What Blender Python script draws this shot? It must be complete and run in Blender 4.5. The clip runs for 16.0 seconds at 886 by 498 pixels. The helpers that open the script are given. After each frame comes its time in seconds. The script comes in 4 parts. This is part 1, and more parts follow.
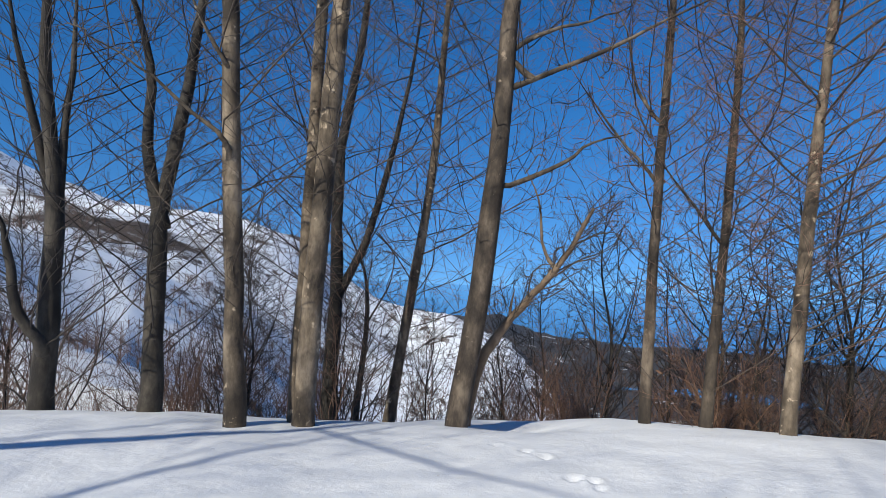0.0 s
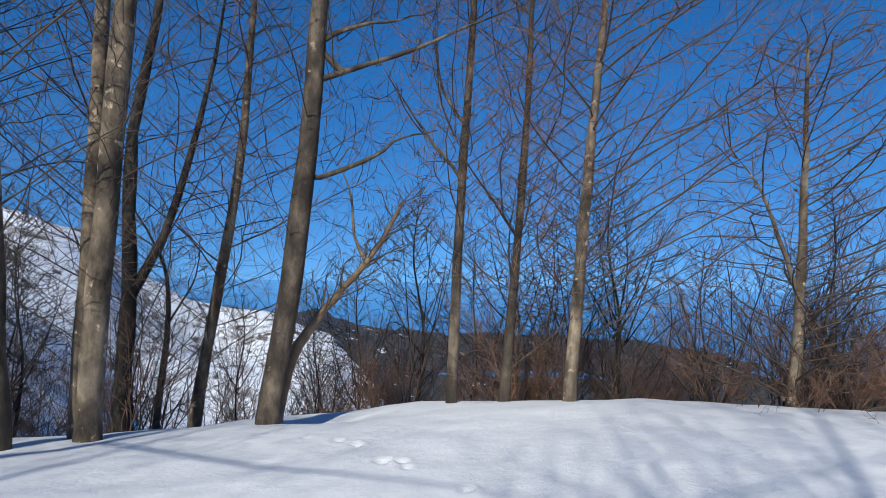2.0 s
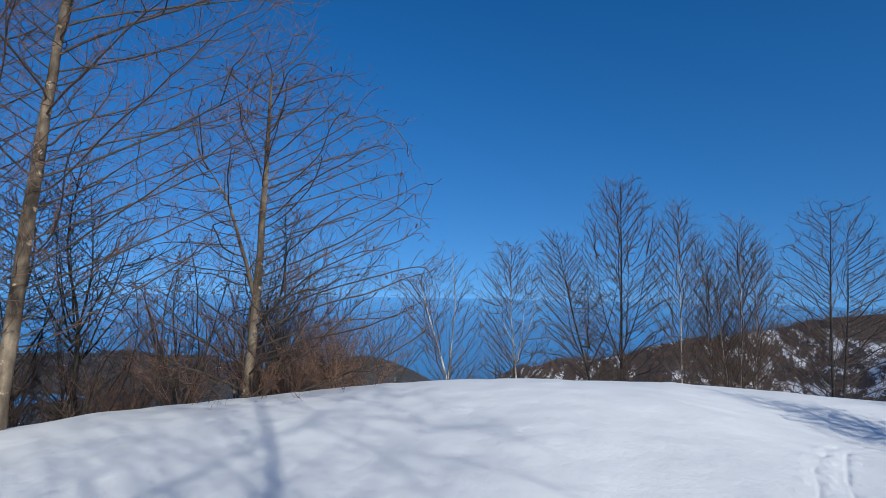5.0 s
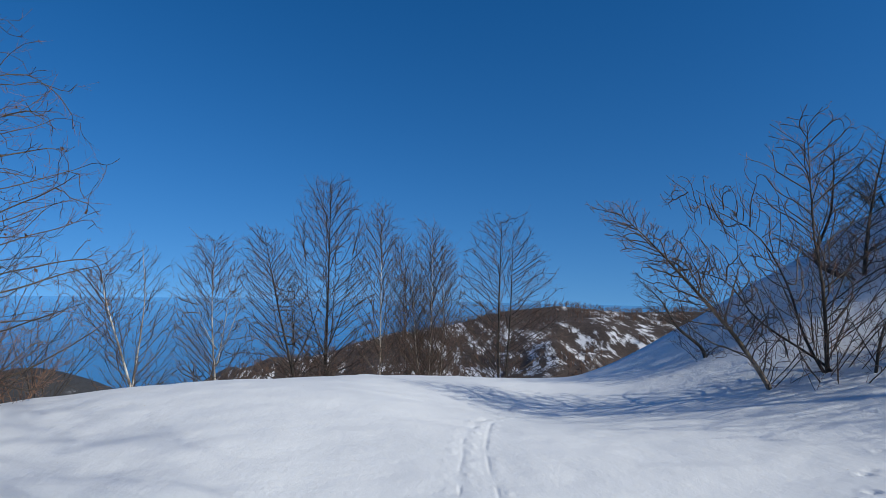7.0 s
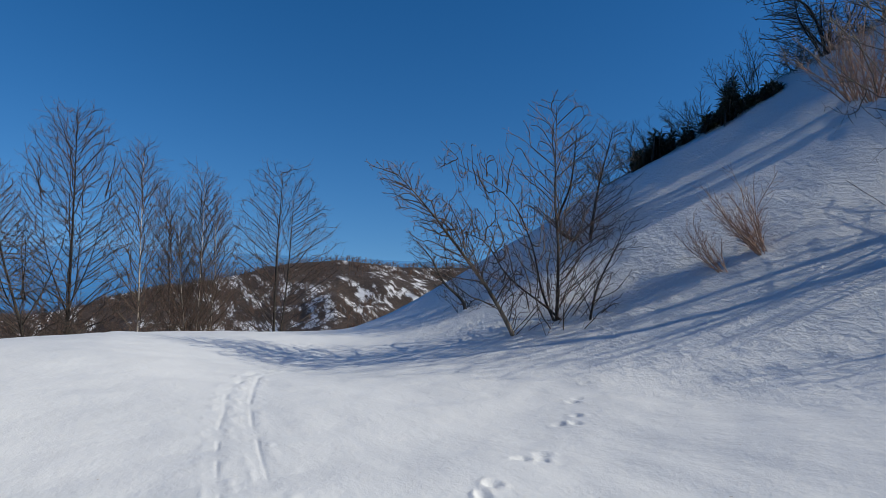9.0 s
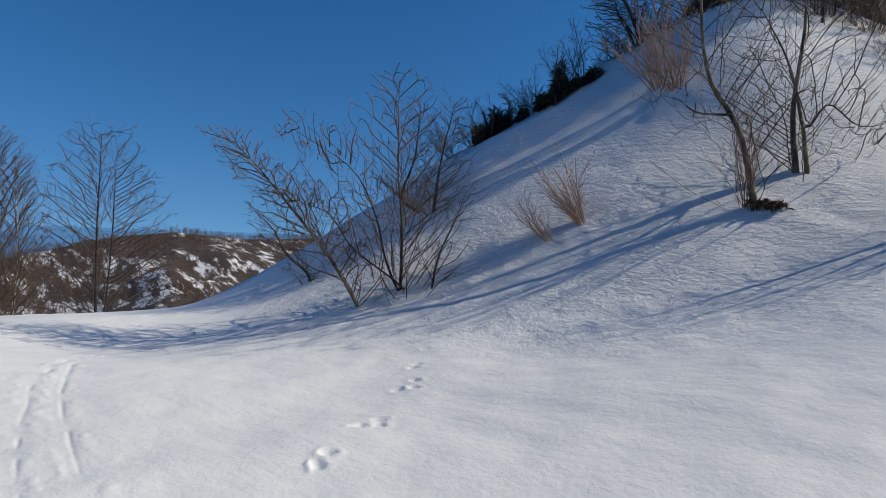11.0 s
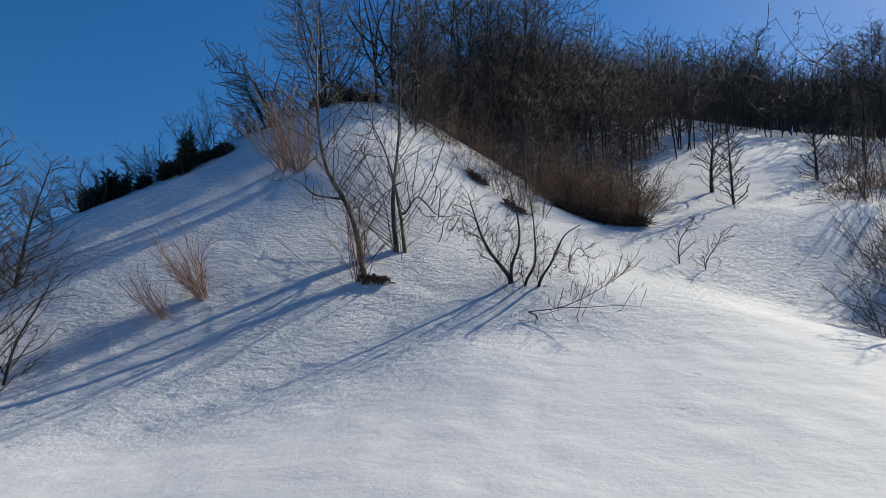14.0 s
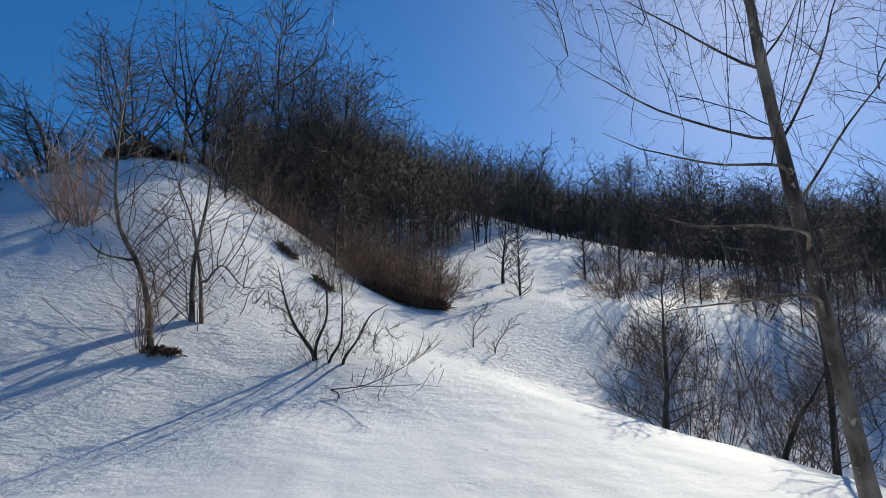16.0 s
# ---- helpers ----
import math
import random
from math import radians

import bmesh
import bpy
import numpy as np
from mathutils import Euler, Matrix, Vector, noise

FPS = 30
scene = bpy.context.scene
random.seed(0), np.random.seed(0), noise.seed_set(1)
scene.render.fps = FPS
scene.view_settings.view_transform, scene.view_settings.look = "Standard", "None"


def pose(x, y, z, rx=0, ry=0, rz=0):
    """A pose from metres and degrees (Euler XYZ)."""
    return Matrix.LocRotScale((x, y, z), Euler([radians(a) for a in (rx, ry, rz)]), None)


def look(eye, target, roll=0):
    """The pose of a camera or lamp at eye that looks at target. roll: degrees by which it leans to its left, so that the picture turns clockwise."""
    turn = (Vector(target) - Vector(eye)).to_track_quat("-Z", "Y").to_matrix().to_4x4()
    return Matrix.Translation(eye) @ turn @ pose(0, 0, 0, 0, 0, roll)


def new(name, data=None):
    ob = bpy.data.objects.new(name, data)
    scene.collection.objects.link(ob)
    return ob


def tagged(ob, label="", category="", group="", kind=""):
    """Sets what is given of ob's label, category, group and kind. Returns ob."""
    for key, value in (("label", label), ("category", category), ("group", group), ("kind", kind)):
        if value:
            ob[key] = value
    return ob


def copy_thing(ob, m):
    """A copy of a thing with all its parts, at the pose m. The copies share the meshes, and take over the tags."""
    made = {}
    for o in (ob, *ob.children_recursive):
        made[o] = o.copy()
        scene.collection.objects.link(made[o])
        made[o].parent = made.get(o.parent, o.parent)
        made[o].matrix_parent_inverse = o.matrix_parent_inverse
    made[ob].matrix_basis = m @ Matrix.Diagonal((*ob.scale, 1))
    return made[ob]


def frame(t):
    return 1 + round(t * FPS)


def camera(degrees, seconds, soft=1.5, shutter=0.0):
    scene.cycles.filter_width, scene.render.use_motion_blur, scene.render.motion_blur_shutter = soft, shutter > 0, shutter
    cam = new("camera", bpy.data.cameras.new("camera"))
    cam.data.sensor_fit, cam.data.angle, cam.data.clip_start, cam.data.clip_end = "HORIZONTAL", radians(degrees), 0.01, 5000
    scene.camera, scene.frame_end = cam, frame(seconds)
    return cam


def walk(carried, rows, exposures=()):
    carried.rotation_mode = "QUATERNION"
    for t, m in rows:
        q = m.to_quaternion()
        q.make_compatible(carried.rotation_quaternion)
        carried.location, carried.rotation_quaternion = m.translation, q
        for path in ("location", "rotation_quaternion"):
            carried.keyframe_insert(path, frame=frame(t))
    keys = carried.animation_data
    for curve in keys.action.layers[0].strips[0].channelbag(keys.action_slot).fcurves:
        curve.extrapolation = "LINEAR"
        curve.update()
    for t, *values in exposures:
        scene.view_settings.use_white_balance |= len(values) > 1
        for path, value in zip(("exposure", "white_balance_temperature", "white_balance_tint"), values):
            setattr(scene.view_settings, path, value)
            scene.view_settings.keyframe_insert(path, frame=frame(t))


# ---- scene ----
import collections

cam = camera(75.13, 16.0, soft=0.7)
ROWS = [
    (0.0, 0.196, 0.610, 1.606, 92.47, -2.64, -4.12),
    (0.5, 0.224, 0.586, 1.594, 92.76, -2.56, -7.88),
    (1.0, 0.251, 0.555, 1.590, 92.74, -2.09, -12.23),
    (1.5, 0.283, 0.524, 1.581, 92.62, -1.55, -17.15),
    (2.0, 0.296, 0.500, 1.588, 92.41, -1.29, -21.73),
    (2.5, 0.332, 0.459, 1.597, 92.13, -1.11, -27.12),
    (3.0, 0.344, 0.410, 1.603, 91.97, -0.97, -33.62),
    (3.5, 0.390, 0.339, 1.607, 92.24, -1.11, -40.83),
    (4.0, 0.394, 0.251, 1.608, 93.02, -1.54, -50.83),
    (4.5, 0.400, 0.173, 1.608, 93.61, -1.61, -60.58),
    (5.0, 0.449, 0.070, 1.600, 93.88, -1.04, -68.91),
    (7.5, 0.505, -0.283, 1.583, 94.15, -1.35, -102.38),
    (8.0, 0.490, -0.308, 1.595, 93.83, -1.64, -107.85),
    (8.5, 0.444, -0.311, 1.594, 92.75, -2.31, -113.66),
    (9.0, 0.411, -0.319, 1.597, 90.38, -2.77, -118.08),
    (11.5, 0.271, -0.438, 1.618, 89.55, -1.93, -137.05),
    (12.0, 0.292, -0.520, 1.595, 91.39, -1.48, -142.01),
    (12.5, 0.213, -0.541, 1.605, 92.86, -1.61, -148.05),
    (13.0, 0.126, -0.534, 1.613, 94.12, -1.34, -153.94),
    (13.5, 0.016, -0.530, 1.624, 95.43, -0.69, -160.45),
    (14.0, 0.008, -0.483, 1.622, 96.46, -0.46, -167.36),
    (14.5, 0.016, -0.394, 1.615, 98.85, -0.43, -174.01),
    (15.0, 0.038, -0.328, 1.595, 101.45, -0.16, -179.76),
    (15.5, 0.058, -0.294, 1.588, 103.30, -0.41, -183.61),
    (16.0, 0.057, -0.258, 1.584, 104.48, -1.14, -186.87),
]
walk(cam, [(t, pose(x, y, z, rx, ry, rz)) for t, x, y, z, rx, ry, rz in ROWS],
     exposures=[(0.0, 0.32, 6150, 6), (3.5, 0.14, 5850, 5), (7.5, -0.04, 6000, 5), (9.0, -0.05, 6300, 5), (12.0, 0.08, 6650, 5), (14.0, 0.14, 6600, 4), (16.0, 0.3, 6550, 3)])

# ---- light ----
SUN_BEARING, SUN_HEIGHT = 219.0, 36.8
world = bpy.data.worlds.new("world")
scene.world = world
world.use_nodes = True
wn = world.node_tree
sky = wn.nodes.new("ShaderNodeTexSky")
sky.sky_type, sky.sun_disc = "NISHITA", False
sky.sun_elevation, sky.sun_rotation = radians(SUN_HEIGHT), radians(SUN_BEARING)
sky.altitude, sky.air_density, sky.dust_density, sky.ozone_density = 2500, 1.0, 1.3, 2.0
# the clear mountain air keeps the horizon blue: low directions take the colour of the sky a little higher up
place = wn.nodes.new("ShaderNodeTexCoord")
split, join = wn.nodes.new("ShaderNodeSeparateXYZ"), wn.nodes.new("ShaderNodeCombineXYZ")
lift, most = wn.nodes.new("ShaderNodeMath"), wn.nodes.new("ShaderNodeMath")
lift.operation, most.operation = "MULTIPLY_ADD", "MAXIMUM"
lift.inputs[1].default_value, lift.inputs[2].default_value = 0.73, 0.15
unit = wn.nodes.new("ShaderNodeVectorMath")
unit.operation = "NORMALIZE"
wn.links.new(place.outputs["Generated"], split.inputs[0])
wn.links.new(split.outputs[2], lift.inputs[0])
wn.links.new(lift.outputs[0], most.inputs[0])
wn.links.new(split.outputs[2], most.inputs[1])
wn.links.new(split.outputs[0], join.inputs[0])
wn.links.new(split.outputs[1], join.inputs[1])
wn.links.new(most.outputs[0], join.inputs[2])
wn.links.new(join.outputs[0], unit.inputs[0])
wn.links.new(unit.outputs[0], sky.inputs["Vector"])
hue = wn.nodes.new("ShaderNodeHueSaturation")
hue.inputs["Hue"].default_value, hue.inputs["Saturation"].default_value = 0.504, 1.35
wn.links.new(sky.outputs[0], hue.inputs["Color"])
wn.links.new(hue.outputs[0], wn.nodes["Background"].inputs["Color"])
wn.nodes["Background"].inputs["Strength"].default_value = 0.104
sun = new("sun", bpy.data.lights.new("sun", "SUN"))
sun.data.energy, sun.data.angle, sun.data.color = 3.75, radians(0.6), (1.0, 0.91, 0.77)
SB, SH = radians(SUN_BEARING), radians(SUN_HEIGHT)
TO_SUN = Vector((math.sin(SB) * math.cos(SH), math.cos(SB) * math.cos(SH), math.sin(SH)))
sun.matrix_world = look(TO_SUN * 100, (0, 0, 0))

# ---- materials ----


def material(name):
    m = bpy.data.materials.new(name)
    m.use_nodes = True
    return m, m.node_tree.nodes, m.node_tree.links, m.node_tree.nodes["Principled BSDF"]


def noise_node(n, l, coord, scale, detail=6, rough=0.55, stretch=None):
    t = n.new("ShaderNodeTexNoise")
    t.inputs["Scale"].default_value, t.inputs["Detail"].default_value, t.inputs["Roughness"].default_value = scale, detail, rough
    if stretch:
        mp = n.new("ShaderNodeMapping")
        mp.inputs["Scale"].default_value = stretch
        l.new(coord, mp.inputs["Vector"])
        coord = mp.outputs[0]
    l.new(coord, t.inputs["Vector"])
    return t.outputs["Fac"]


def ramp(n, l, fac, stops):
    r = n.new("ShaderNodeValToRGB")
    e = r.color_ramp.elements
    while len(e) < len(stops):
        e.new(0.5)
    for k, (p, c) in zip(e, stops):
        k.position, k.color = p, (*c, 1)
    l.new(fac, r.inputs[0])
    return r.outputs[0]


def bump(n, l, b, fac, strength, distance, under=None):
    k = n.new("ShaderNodeBump")
    k.inputs["Strength"].default_value, k.inputs["Distance"].default_value = strength, distance
    l.new(fac, k.inputs["Height"])
    if under:
        l.new(under, k.inputs["Normal"])
    l.new(k.outputs[0], b.inputs["Normal"])
    return k.outputs[0]


def mix(n, l, fac, a, b):
    k = n.new("ShaderNodeMix")
    k.data_type = "RGBA"
    l.new(fac, k.inputs[0])
    for v, s in ((a, k.inputs[6]), (b, k.inputs[7])):
        if isinstance(v, tuple):
            s.default_value = (*v, 1)
        else:
            l.new(v, s)
    return k.outputs[2]


def bark(name, dark, mid, light, spots=0.62, grain=9.0, rough=0.85):
    m, n, l, b = material(name)
    c = n.new("ShaderNodeNewGeometry").outputs["Position"]
    # strong mottling and dark moss patches also paint dappled branch shade on the trunks
    base = ramp(n, l, noise_node(n, l, c, 3.2, 8, 0.65, (1, 1, 0.45)), [(0.38, dark), (0.5, mid), (0.63, light)])
    moss_shade = ramp(n, l, noise_node(n, l, c, 1.5, 5, 0.6, (1, 1, 0.6)), [(0.46, (0, 0, 0)), (0.62, (0.75, 0.75, 0.75))])
    base = mix(n, l, moss_shade, base, dark)
    blotch = noise_node(n, l, c, 7.0, 5, 0.6)
    pale = ramp(n, l, blotch, [(spots, (0, 0, 0)), (spots + 0.06, (1, 1, 1))])
    col = mix(n, l, pale, base, tuple(min(1, v * 1.5) for v in light))
    fine = noise_node(n, l, c, 60, 5, 0.7, (1, 1, 0.3))
    l.new(col, b.inputs["Base Color"])
    b.inputs["Roughness"].default_value = rough
    k = bump(n, l, b, noise_node(n, l, c, grain, 8, 0.7, (1, 1, 0.6)), 0.6, 0.02)
    bump(n, l, b, fine, 0.5, 0.006, k)
    return m


# pale tones lifted to paint in the sunlit side of the trunks
beech_bark = bark("beech_bark", (0.036, 0.027, 0.019), (0.15, 0.114, 0.078), (0.34, 0.268, 0.188))
# the next two barks are deepened for the shade their trunks stand in
shaded_dark_bark = bark("shaded_dark_bark", (0.018, 0.015, 0.012), (0.04, 0.033, 0.026), (0.095, 0.08, 0.062), 0.68)
brown_bark = bark("brown_bark", (0.024, 0.018, 0.013), (0.075, 0.056, 0.04), (0.2, 0.155, 0.11), 0.66)
birch_bark = bark("birch_bark", (0.16, 0.12, 0.09), (0.50, 0.44, 0.38), (0.70, 0.66, 0.60), 0.7)
torn_wood = bark("torn_wood", (0.10, 0.068, 0.045), (0.20, 0.14, 0.09), (0.36, 0.26, 0.17), 0.75, 16)


def twig_material(name, a, b2, rough=0.7):
    m, n, l, b = material(name)
    g = n.new("ShaderNodeNewGeometry")
    col = ramp(n, l, g.outputs["Random Per Island"], [(0.0, a), (1.0, b2)])
    l.new(col, b.inputs["Base Color"])
    b.inputs["Roughness"].default_value = rough
    return m


grey_twig = twig_material("grey_twig", (0.032, 0.024, 0.018), (0.12, 0.09, 0.065))
# reddish twigs, their colour brightened to carry the glow of the sun
red_twig = twig_material("red_twig", (0.12, 0.062, 0.042), (0.31, 0.165, 0.11))
dark_twig = twig_material("dark_twig", (0.024, 0.019, 0.016), (0.085, 0.066, 0.052))
gold_twig = twig_material("gold_twig", (0.24, 0.14, 0.095), (0.44, 0.28, 0.20))
pale_twig = twig_material("pale_twig", (0.13, 0.10, 0.075), (0.32, 0.25, 0.19))
brown_twig = twig_material("brown_twig", (0.085, 0.052, 0.038), (0.20, 0.12, 0.085))
russet_twig = twig_material("russet_twig", (0.13, 0.07, 0.045), (0.30, 0.17, 0.105))
dead_leaf = twig_material("dead_leaf", (0.05, 0.03, 0.02), (0.16, 0.08, 0.04))
sasa_leaf = twig_material("sasa_leaf", (0.012, 0.014, 0.007), (0.05, 0.05, 0.02))


def snow_material():
    m, n, l, b = material("snow")
    c = n.new("ShaderNodeNewGeometry").outputs["Position"]
    tint = ramp(n, l, noise_node(n, l, c, 0.35, 6, 0.6), [(0.3, (0.74, 0.747, 0.76)), (0.7, (0.805, 0.808, 0.815))])
    specks = ramp(n, l, noise_node(n, l, c, 14, 3, 0.5), [(0.745, (0, 0, 0)), (0.77, (1, 1, 1))])
    l.new(mix(n, l, specks, tint, (0.62, 0.58, 0.53)), b.inputs["Base Color"])
    b.inputs["Roughness"].default_value = 0.7
    b.inputs["Specular IOR Level"].default_value = 0.27
    # wind crust on the steep hill, smooth drifts elsewhere
    far = n.new("ShaderNodeVectorMath")
    far.operation = "DISTANCE"
    far.inputs[1].default_value = (10, -25, 5)
    l.new(c, far.inputs[0])
    crust = n.new("ShaderNodeMapRange")
    crust.inputs[1].default_value, crust.inputs[2].default_value, crust.inputs[3].default_value, crust.inputs[4].default_value = 16.5, 20.5, 1.0, 0.16
    l.new(far.outputs["Value"], crust.inputs[0])
    rough = n.new("ShaderNodeMath")
    rough.operation = "MULTIPLY"
    l.new(noise_node(n, l, c, 4.5, 7, 0.68, (1, 1, 2.2)), rough.inputs[0])
    l.new(crust.outputs[0], rough.inputs[1])
    k = bump(n, l, b, noise_node(n, l, c, 1.6, 4, 0.55, (1, 1.6, 1)), 0.3, 0.06)
    k = bump(n, l, b, rough.outputs[0], 1.0, 0.095, k)
    bump(n, l, b, noise_node(n, l, c, 70, 4, 0.7), 0.2, 0.004, k)
    return m


def hillside_material(name, cover, scale, stretch=None, belts=0.58, snow=(0.83, 0.85, 0.88), earth=((0.05, 0.036, 0.028), (0.12, 0.085, 0.062))):
    m, n, l, b = material(name)
    c = n.new("ShaderNodeNewGeometry").outputs["Position"]
    brush = ramp(n, l, noise_node(n, l, c, scale * 6, 6, 0.7), [(0.3, earth[0]), (0.7, earth[1])])
    mask = ramp(n, l, noise_node(n, l, c, scale, 10, 0.72, stretch), [(cover - 0.03, (0, 0, 0)), (cover + 0.03, (1, 1, 1))])
    belt = ramp(n, l, noise_node(n, l, c, scale * 0.16, 7, 0.6, (0.7, 0.7, 2.2)), [(belts - 0.02, (0, 0, 0)), (belts + 0.035, (1, 1, 1))])
    l.new(mix(n, l, belt, mix(n, l, mask, snow, brush), brush), b.inputs["Base Color"])
    b.inputs["Roughness"].default_value = 0.9
    bump(n, l, b, noise_node(n, l, c, scale * 3, 8, 0.7), 0.45, 0.2 / scale)
    return m


snow = snow_material()
snow_slope = hillside_material("snowy_mountainside", 0.575, 0.11, belts=0.595)
scrub_slope = hillside_material("scrubby_mountainside", 0.45, 0.10, (0.5, 1.6, 0.6), belts=0.545, snow=(0.8, 0.79, 0.8), earth=((0.03, 0.022, 0.018), (0.085, 0.058, 0.045)))
# brush colour shifted from brown to blue-grey, distance haze painted in
hazy_wood_slope = hillside_material("hazy_wooded_lowland", 0.37, 0.05, belts=0.5, earth=((0.028, 0.030, 0.034), (0.062, 0.06, 0.062)))
sea_m, n, l, b = material("sea")
# blue lightened so the far sea melts into the sky, haze put into colour
b.inputs["Base Color"].default_value = (0.078, 0.213, 0.378, 1)
b.inputs["Roughness"].default_value = 0.05
bump(n, l, b, noise_node(n, l, n.new("ShaderNodeNewGeometry").outputs["Position"], 0.05, 6), 0.02, 1.0)

# ---- helpers for building ----


def soft(v, w):
    """A smooth ramp: 0 below 0, v above."""
    return w * np.logaddexp(0, v / w)


def step(v, a, b2):
    k = np.clip((v - a) / (b2 - a), 0, 1)
    return k * k * (3 - 2 * k)


rng0 = np.random.default_rng(5)
LATTICE = rng0.random((64, 64))


def ripple(x, y, size):
    """Smooth noise, -1 to 1."""
    x, y = x / size, y / size
    i, j = np.floor(x).astype(int), np.floor(y).astype(int)
    u, v = x - i, y - j
    u, v = u * u * (3 - 2 * u), v * v * (3 - 2 * v)
    a, b2 = LATTICE[i % 64, j % 64], LATTICE[(i + 1) % 64, j % 64]
    c, d = LATTICE[i % 64, (j + 1) % 64], LATTICE[(i + 1) % 64, (j + 1) % 64]
    return ((a * (1 - u) + b2 * u) * (1 - v) + (c * (1 - u) + d * u) * v) * 2 - 1


def blob(x, y, cx, cy, size):
    return np.exp(-((x - cx) ** 2 + (y - cy) ** 2) / (2 * size * size))


SEA = -84.0
# crest of the mountains round the place: bearing and height
NW = ((-70, -46, -34, -24, -15, -10, -6, 0, 5, 11, 16, 24), (70, 52, 43, 35, 20, 9.5, -5, -16, -21, -30, -52, -95))
EAST = ((66, 77, 84, 92, 98, 103, 108, 114, 125, 150), (-95, -48, -41, -28, -19, -10, -6, -9, -6, -4))


def height(x, y):
    x, y = np.asarray(x, float), np.asarray(y, float)
    d = np.hypot(x, y)
    th = np.degrees(np.arctan2(x, y))
    th = np.where(th < -130, th + 360, th)
    s = -y
    # the clearing: falls a little to the north, rises to the south
    z = -0.032 * soft(y, 1.0) + 0.045 * (soft(x + 0.0, 1) - soft(x - 5, 1)) + 0.018 * (soft(x - 5, 1) - soft(x - 10, 1)) + 0.05 * (soft(-x - 1.0, 1) - soft(-x - 9, 1)) - 0.05
    k = soft(s - 0.0, 0.8)
    rise = np.where(k < 8.4, 0.0166 * k * k, 1.17 + 0.28 * (k - 8.4))
    rise = rise + 0.10 * soft(k - 25, 3)
    open_side = step(-x, -5.8, -0.5)
    z = z + rise * np.maximum(open_side, step(k, 12, 30))
    z = z + 0.06 * blob(x, y, 9.5, 1.5, 3.0) - 0.42 * blob(x, y, 7.2, -4.0, 2.8) - 0.52 * blob(x, y, 11, -3.1, 2.0)
    # edge of the clearing, from the north round to the east
    edge = np.interp(th, (-60, -34, 0, 20, 45, 90, 112, 125), (9.6, 9.3, 8.7, 9.3, 9.6, 10.2, 10.2, 11))
    fall = np.interp(th, (-40, -5, 30, 70, 90, 112, 125), (0.34, 0.42, 0.40, 0.2, 0.15, 0.16, 0.2))
    out = soft(d - edge, 0.6) * (1 - step(th, 118, 150)) * step(th, -110, -70)
    z = z - fall * np.minimum(out, 26) - 0.33 * soft(out - 26, 4)
    # the gully west of the ridge line
    west = soft(-5.42 + 0.68 * np.clip(s - 6.8, -5, 9) - x, 0.9)
    z = z - np.minimum(0.33 * west, 2.3) * step(s, -4, 3) * (1 - step(s, 13, 22))
    z = z - 0.30 * soft(d - 105, 8)
    # the hill to the south-east
    u, v = (x - 9.15) * 0.629 + (y + 24.45) * 0.777, (x - 9.15) * 0.777 - (y + 24.45) * 0.629
    rho = np.hypot(u * 0.68, v * 0.73)
    hill = 12.2 - np.sqrt(rho * rho + 0.6)
    hill = hill + 0.07 * ripple(x, y, 3.1) * step(rho, 0.7, 4)
    z = np.where(hill > -9, z + soft(hill - z, 0.5), z)
    along, across = (x - 3.9) * 0.41 - (y + 12.4) * 0.91, -(x - 3.9) * 0.91 - (y + 12.4) * 0.41
    z = z + 1.0 * np.exp(-((across + 0.3) / 2.5) ** 2) * step(along, 0.6, 3.5) * (1 - step(along, 6.5, 11))
    z = z + 0.28 * blob(x, y, 3.8, -11.8, 2.4) + 0.2 * blob(x, y, 0.8, -11.6, 1.2) - 0.2 * blob(x, y, 0.4, -9.7, 0.9)
    z = z - 0.2 * blob(x, y, 1.9, 8.5, 0.5) + 0.04 * blob(x, y, 2.9, 9.0, 0.7)
    z = z + 3.6 * blob(x, y, 1.0, -58, 13) - 3.0 * blob(x, y, -45, -78, 22)
    # land far off
    base = np.maximum(z, np.where(d < 480, -80 + 3 * ripple(x, y, 60), SEA - 8))
    nw = np.interp(th, *NW) - 0.22 * np.abs(d - 330) + 9 * ripple(x, y, 70) + 4 * ripple(x, y, 27)
    nw = np.where((th > -75) & (th < 30), nw, -999)
    ea = np.interp(th, *EAST) - np.where(d < 380, 0.3, 0.15) * np.abs(d - 380) + (8 * ripple(x, y, 45) + 4 * ripple(x, y, 18)) * step(np.abs(d - 380), 0, 60)
    ea = np.where((th > 60) & (th < 155), ea, -999)
    base = np.maximum(base, np.where(d > 60, np.maximum(nw, ea), -999))
    base = base + np.where(d > 20, 6.5 * blob(x, y, -17, 28, 9), 0)
    for bearing, far, top, size in ((12, 620, -64, 120), (26, 640, -74, 110), (34, 700, -77, 130), (44, 560, -77, 90), (52, 520, -75, 80), (61, 470, -57, 42), (-2, 900, -62, 200)):
        a = radians(bearing)
        base = np.maximum(base, SEA - 8 + (top - SEA + 8) * blob(x, y, far * math.sin(a), far * math.cos(a), size) + (5 * ripple(x, y, 70) + 3 * ripple(x, y, 31)) * (d > 200))
    return base


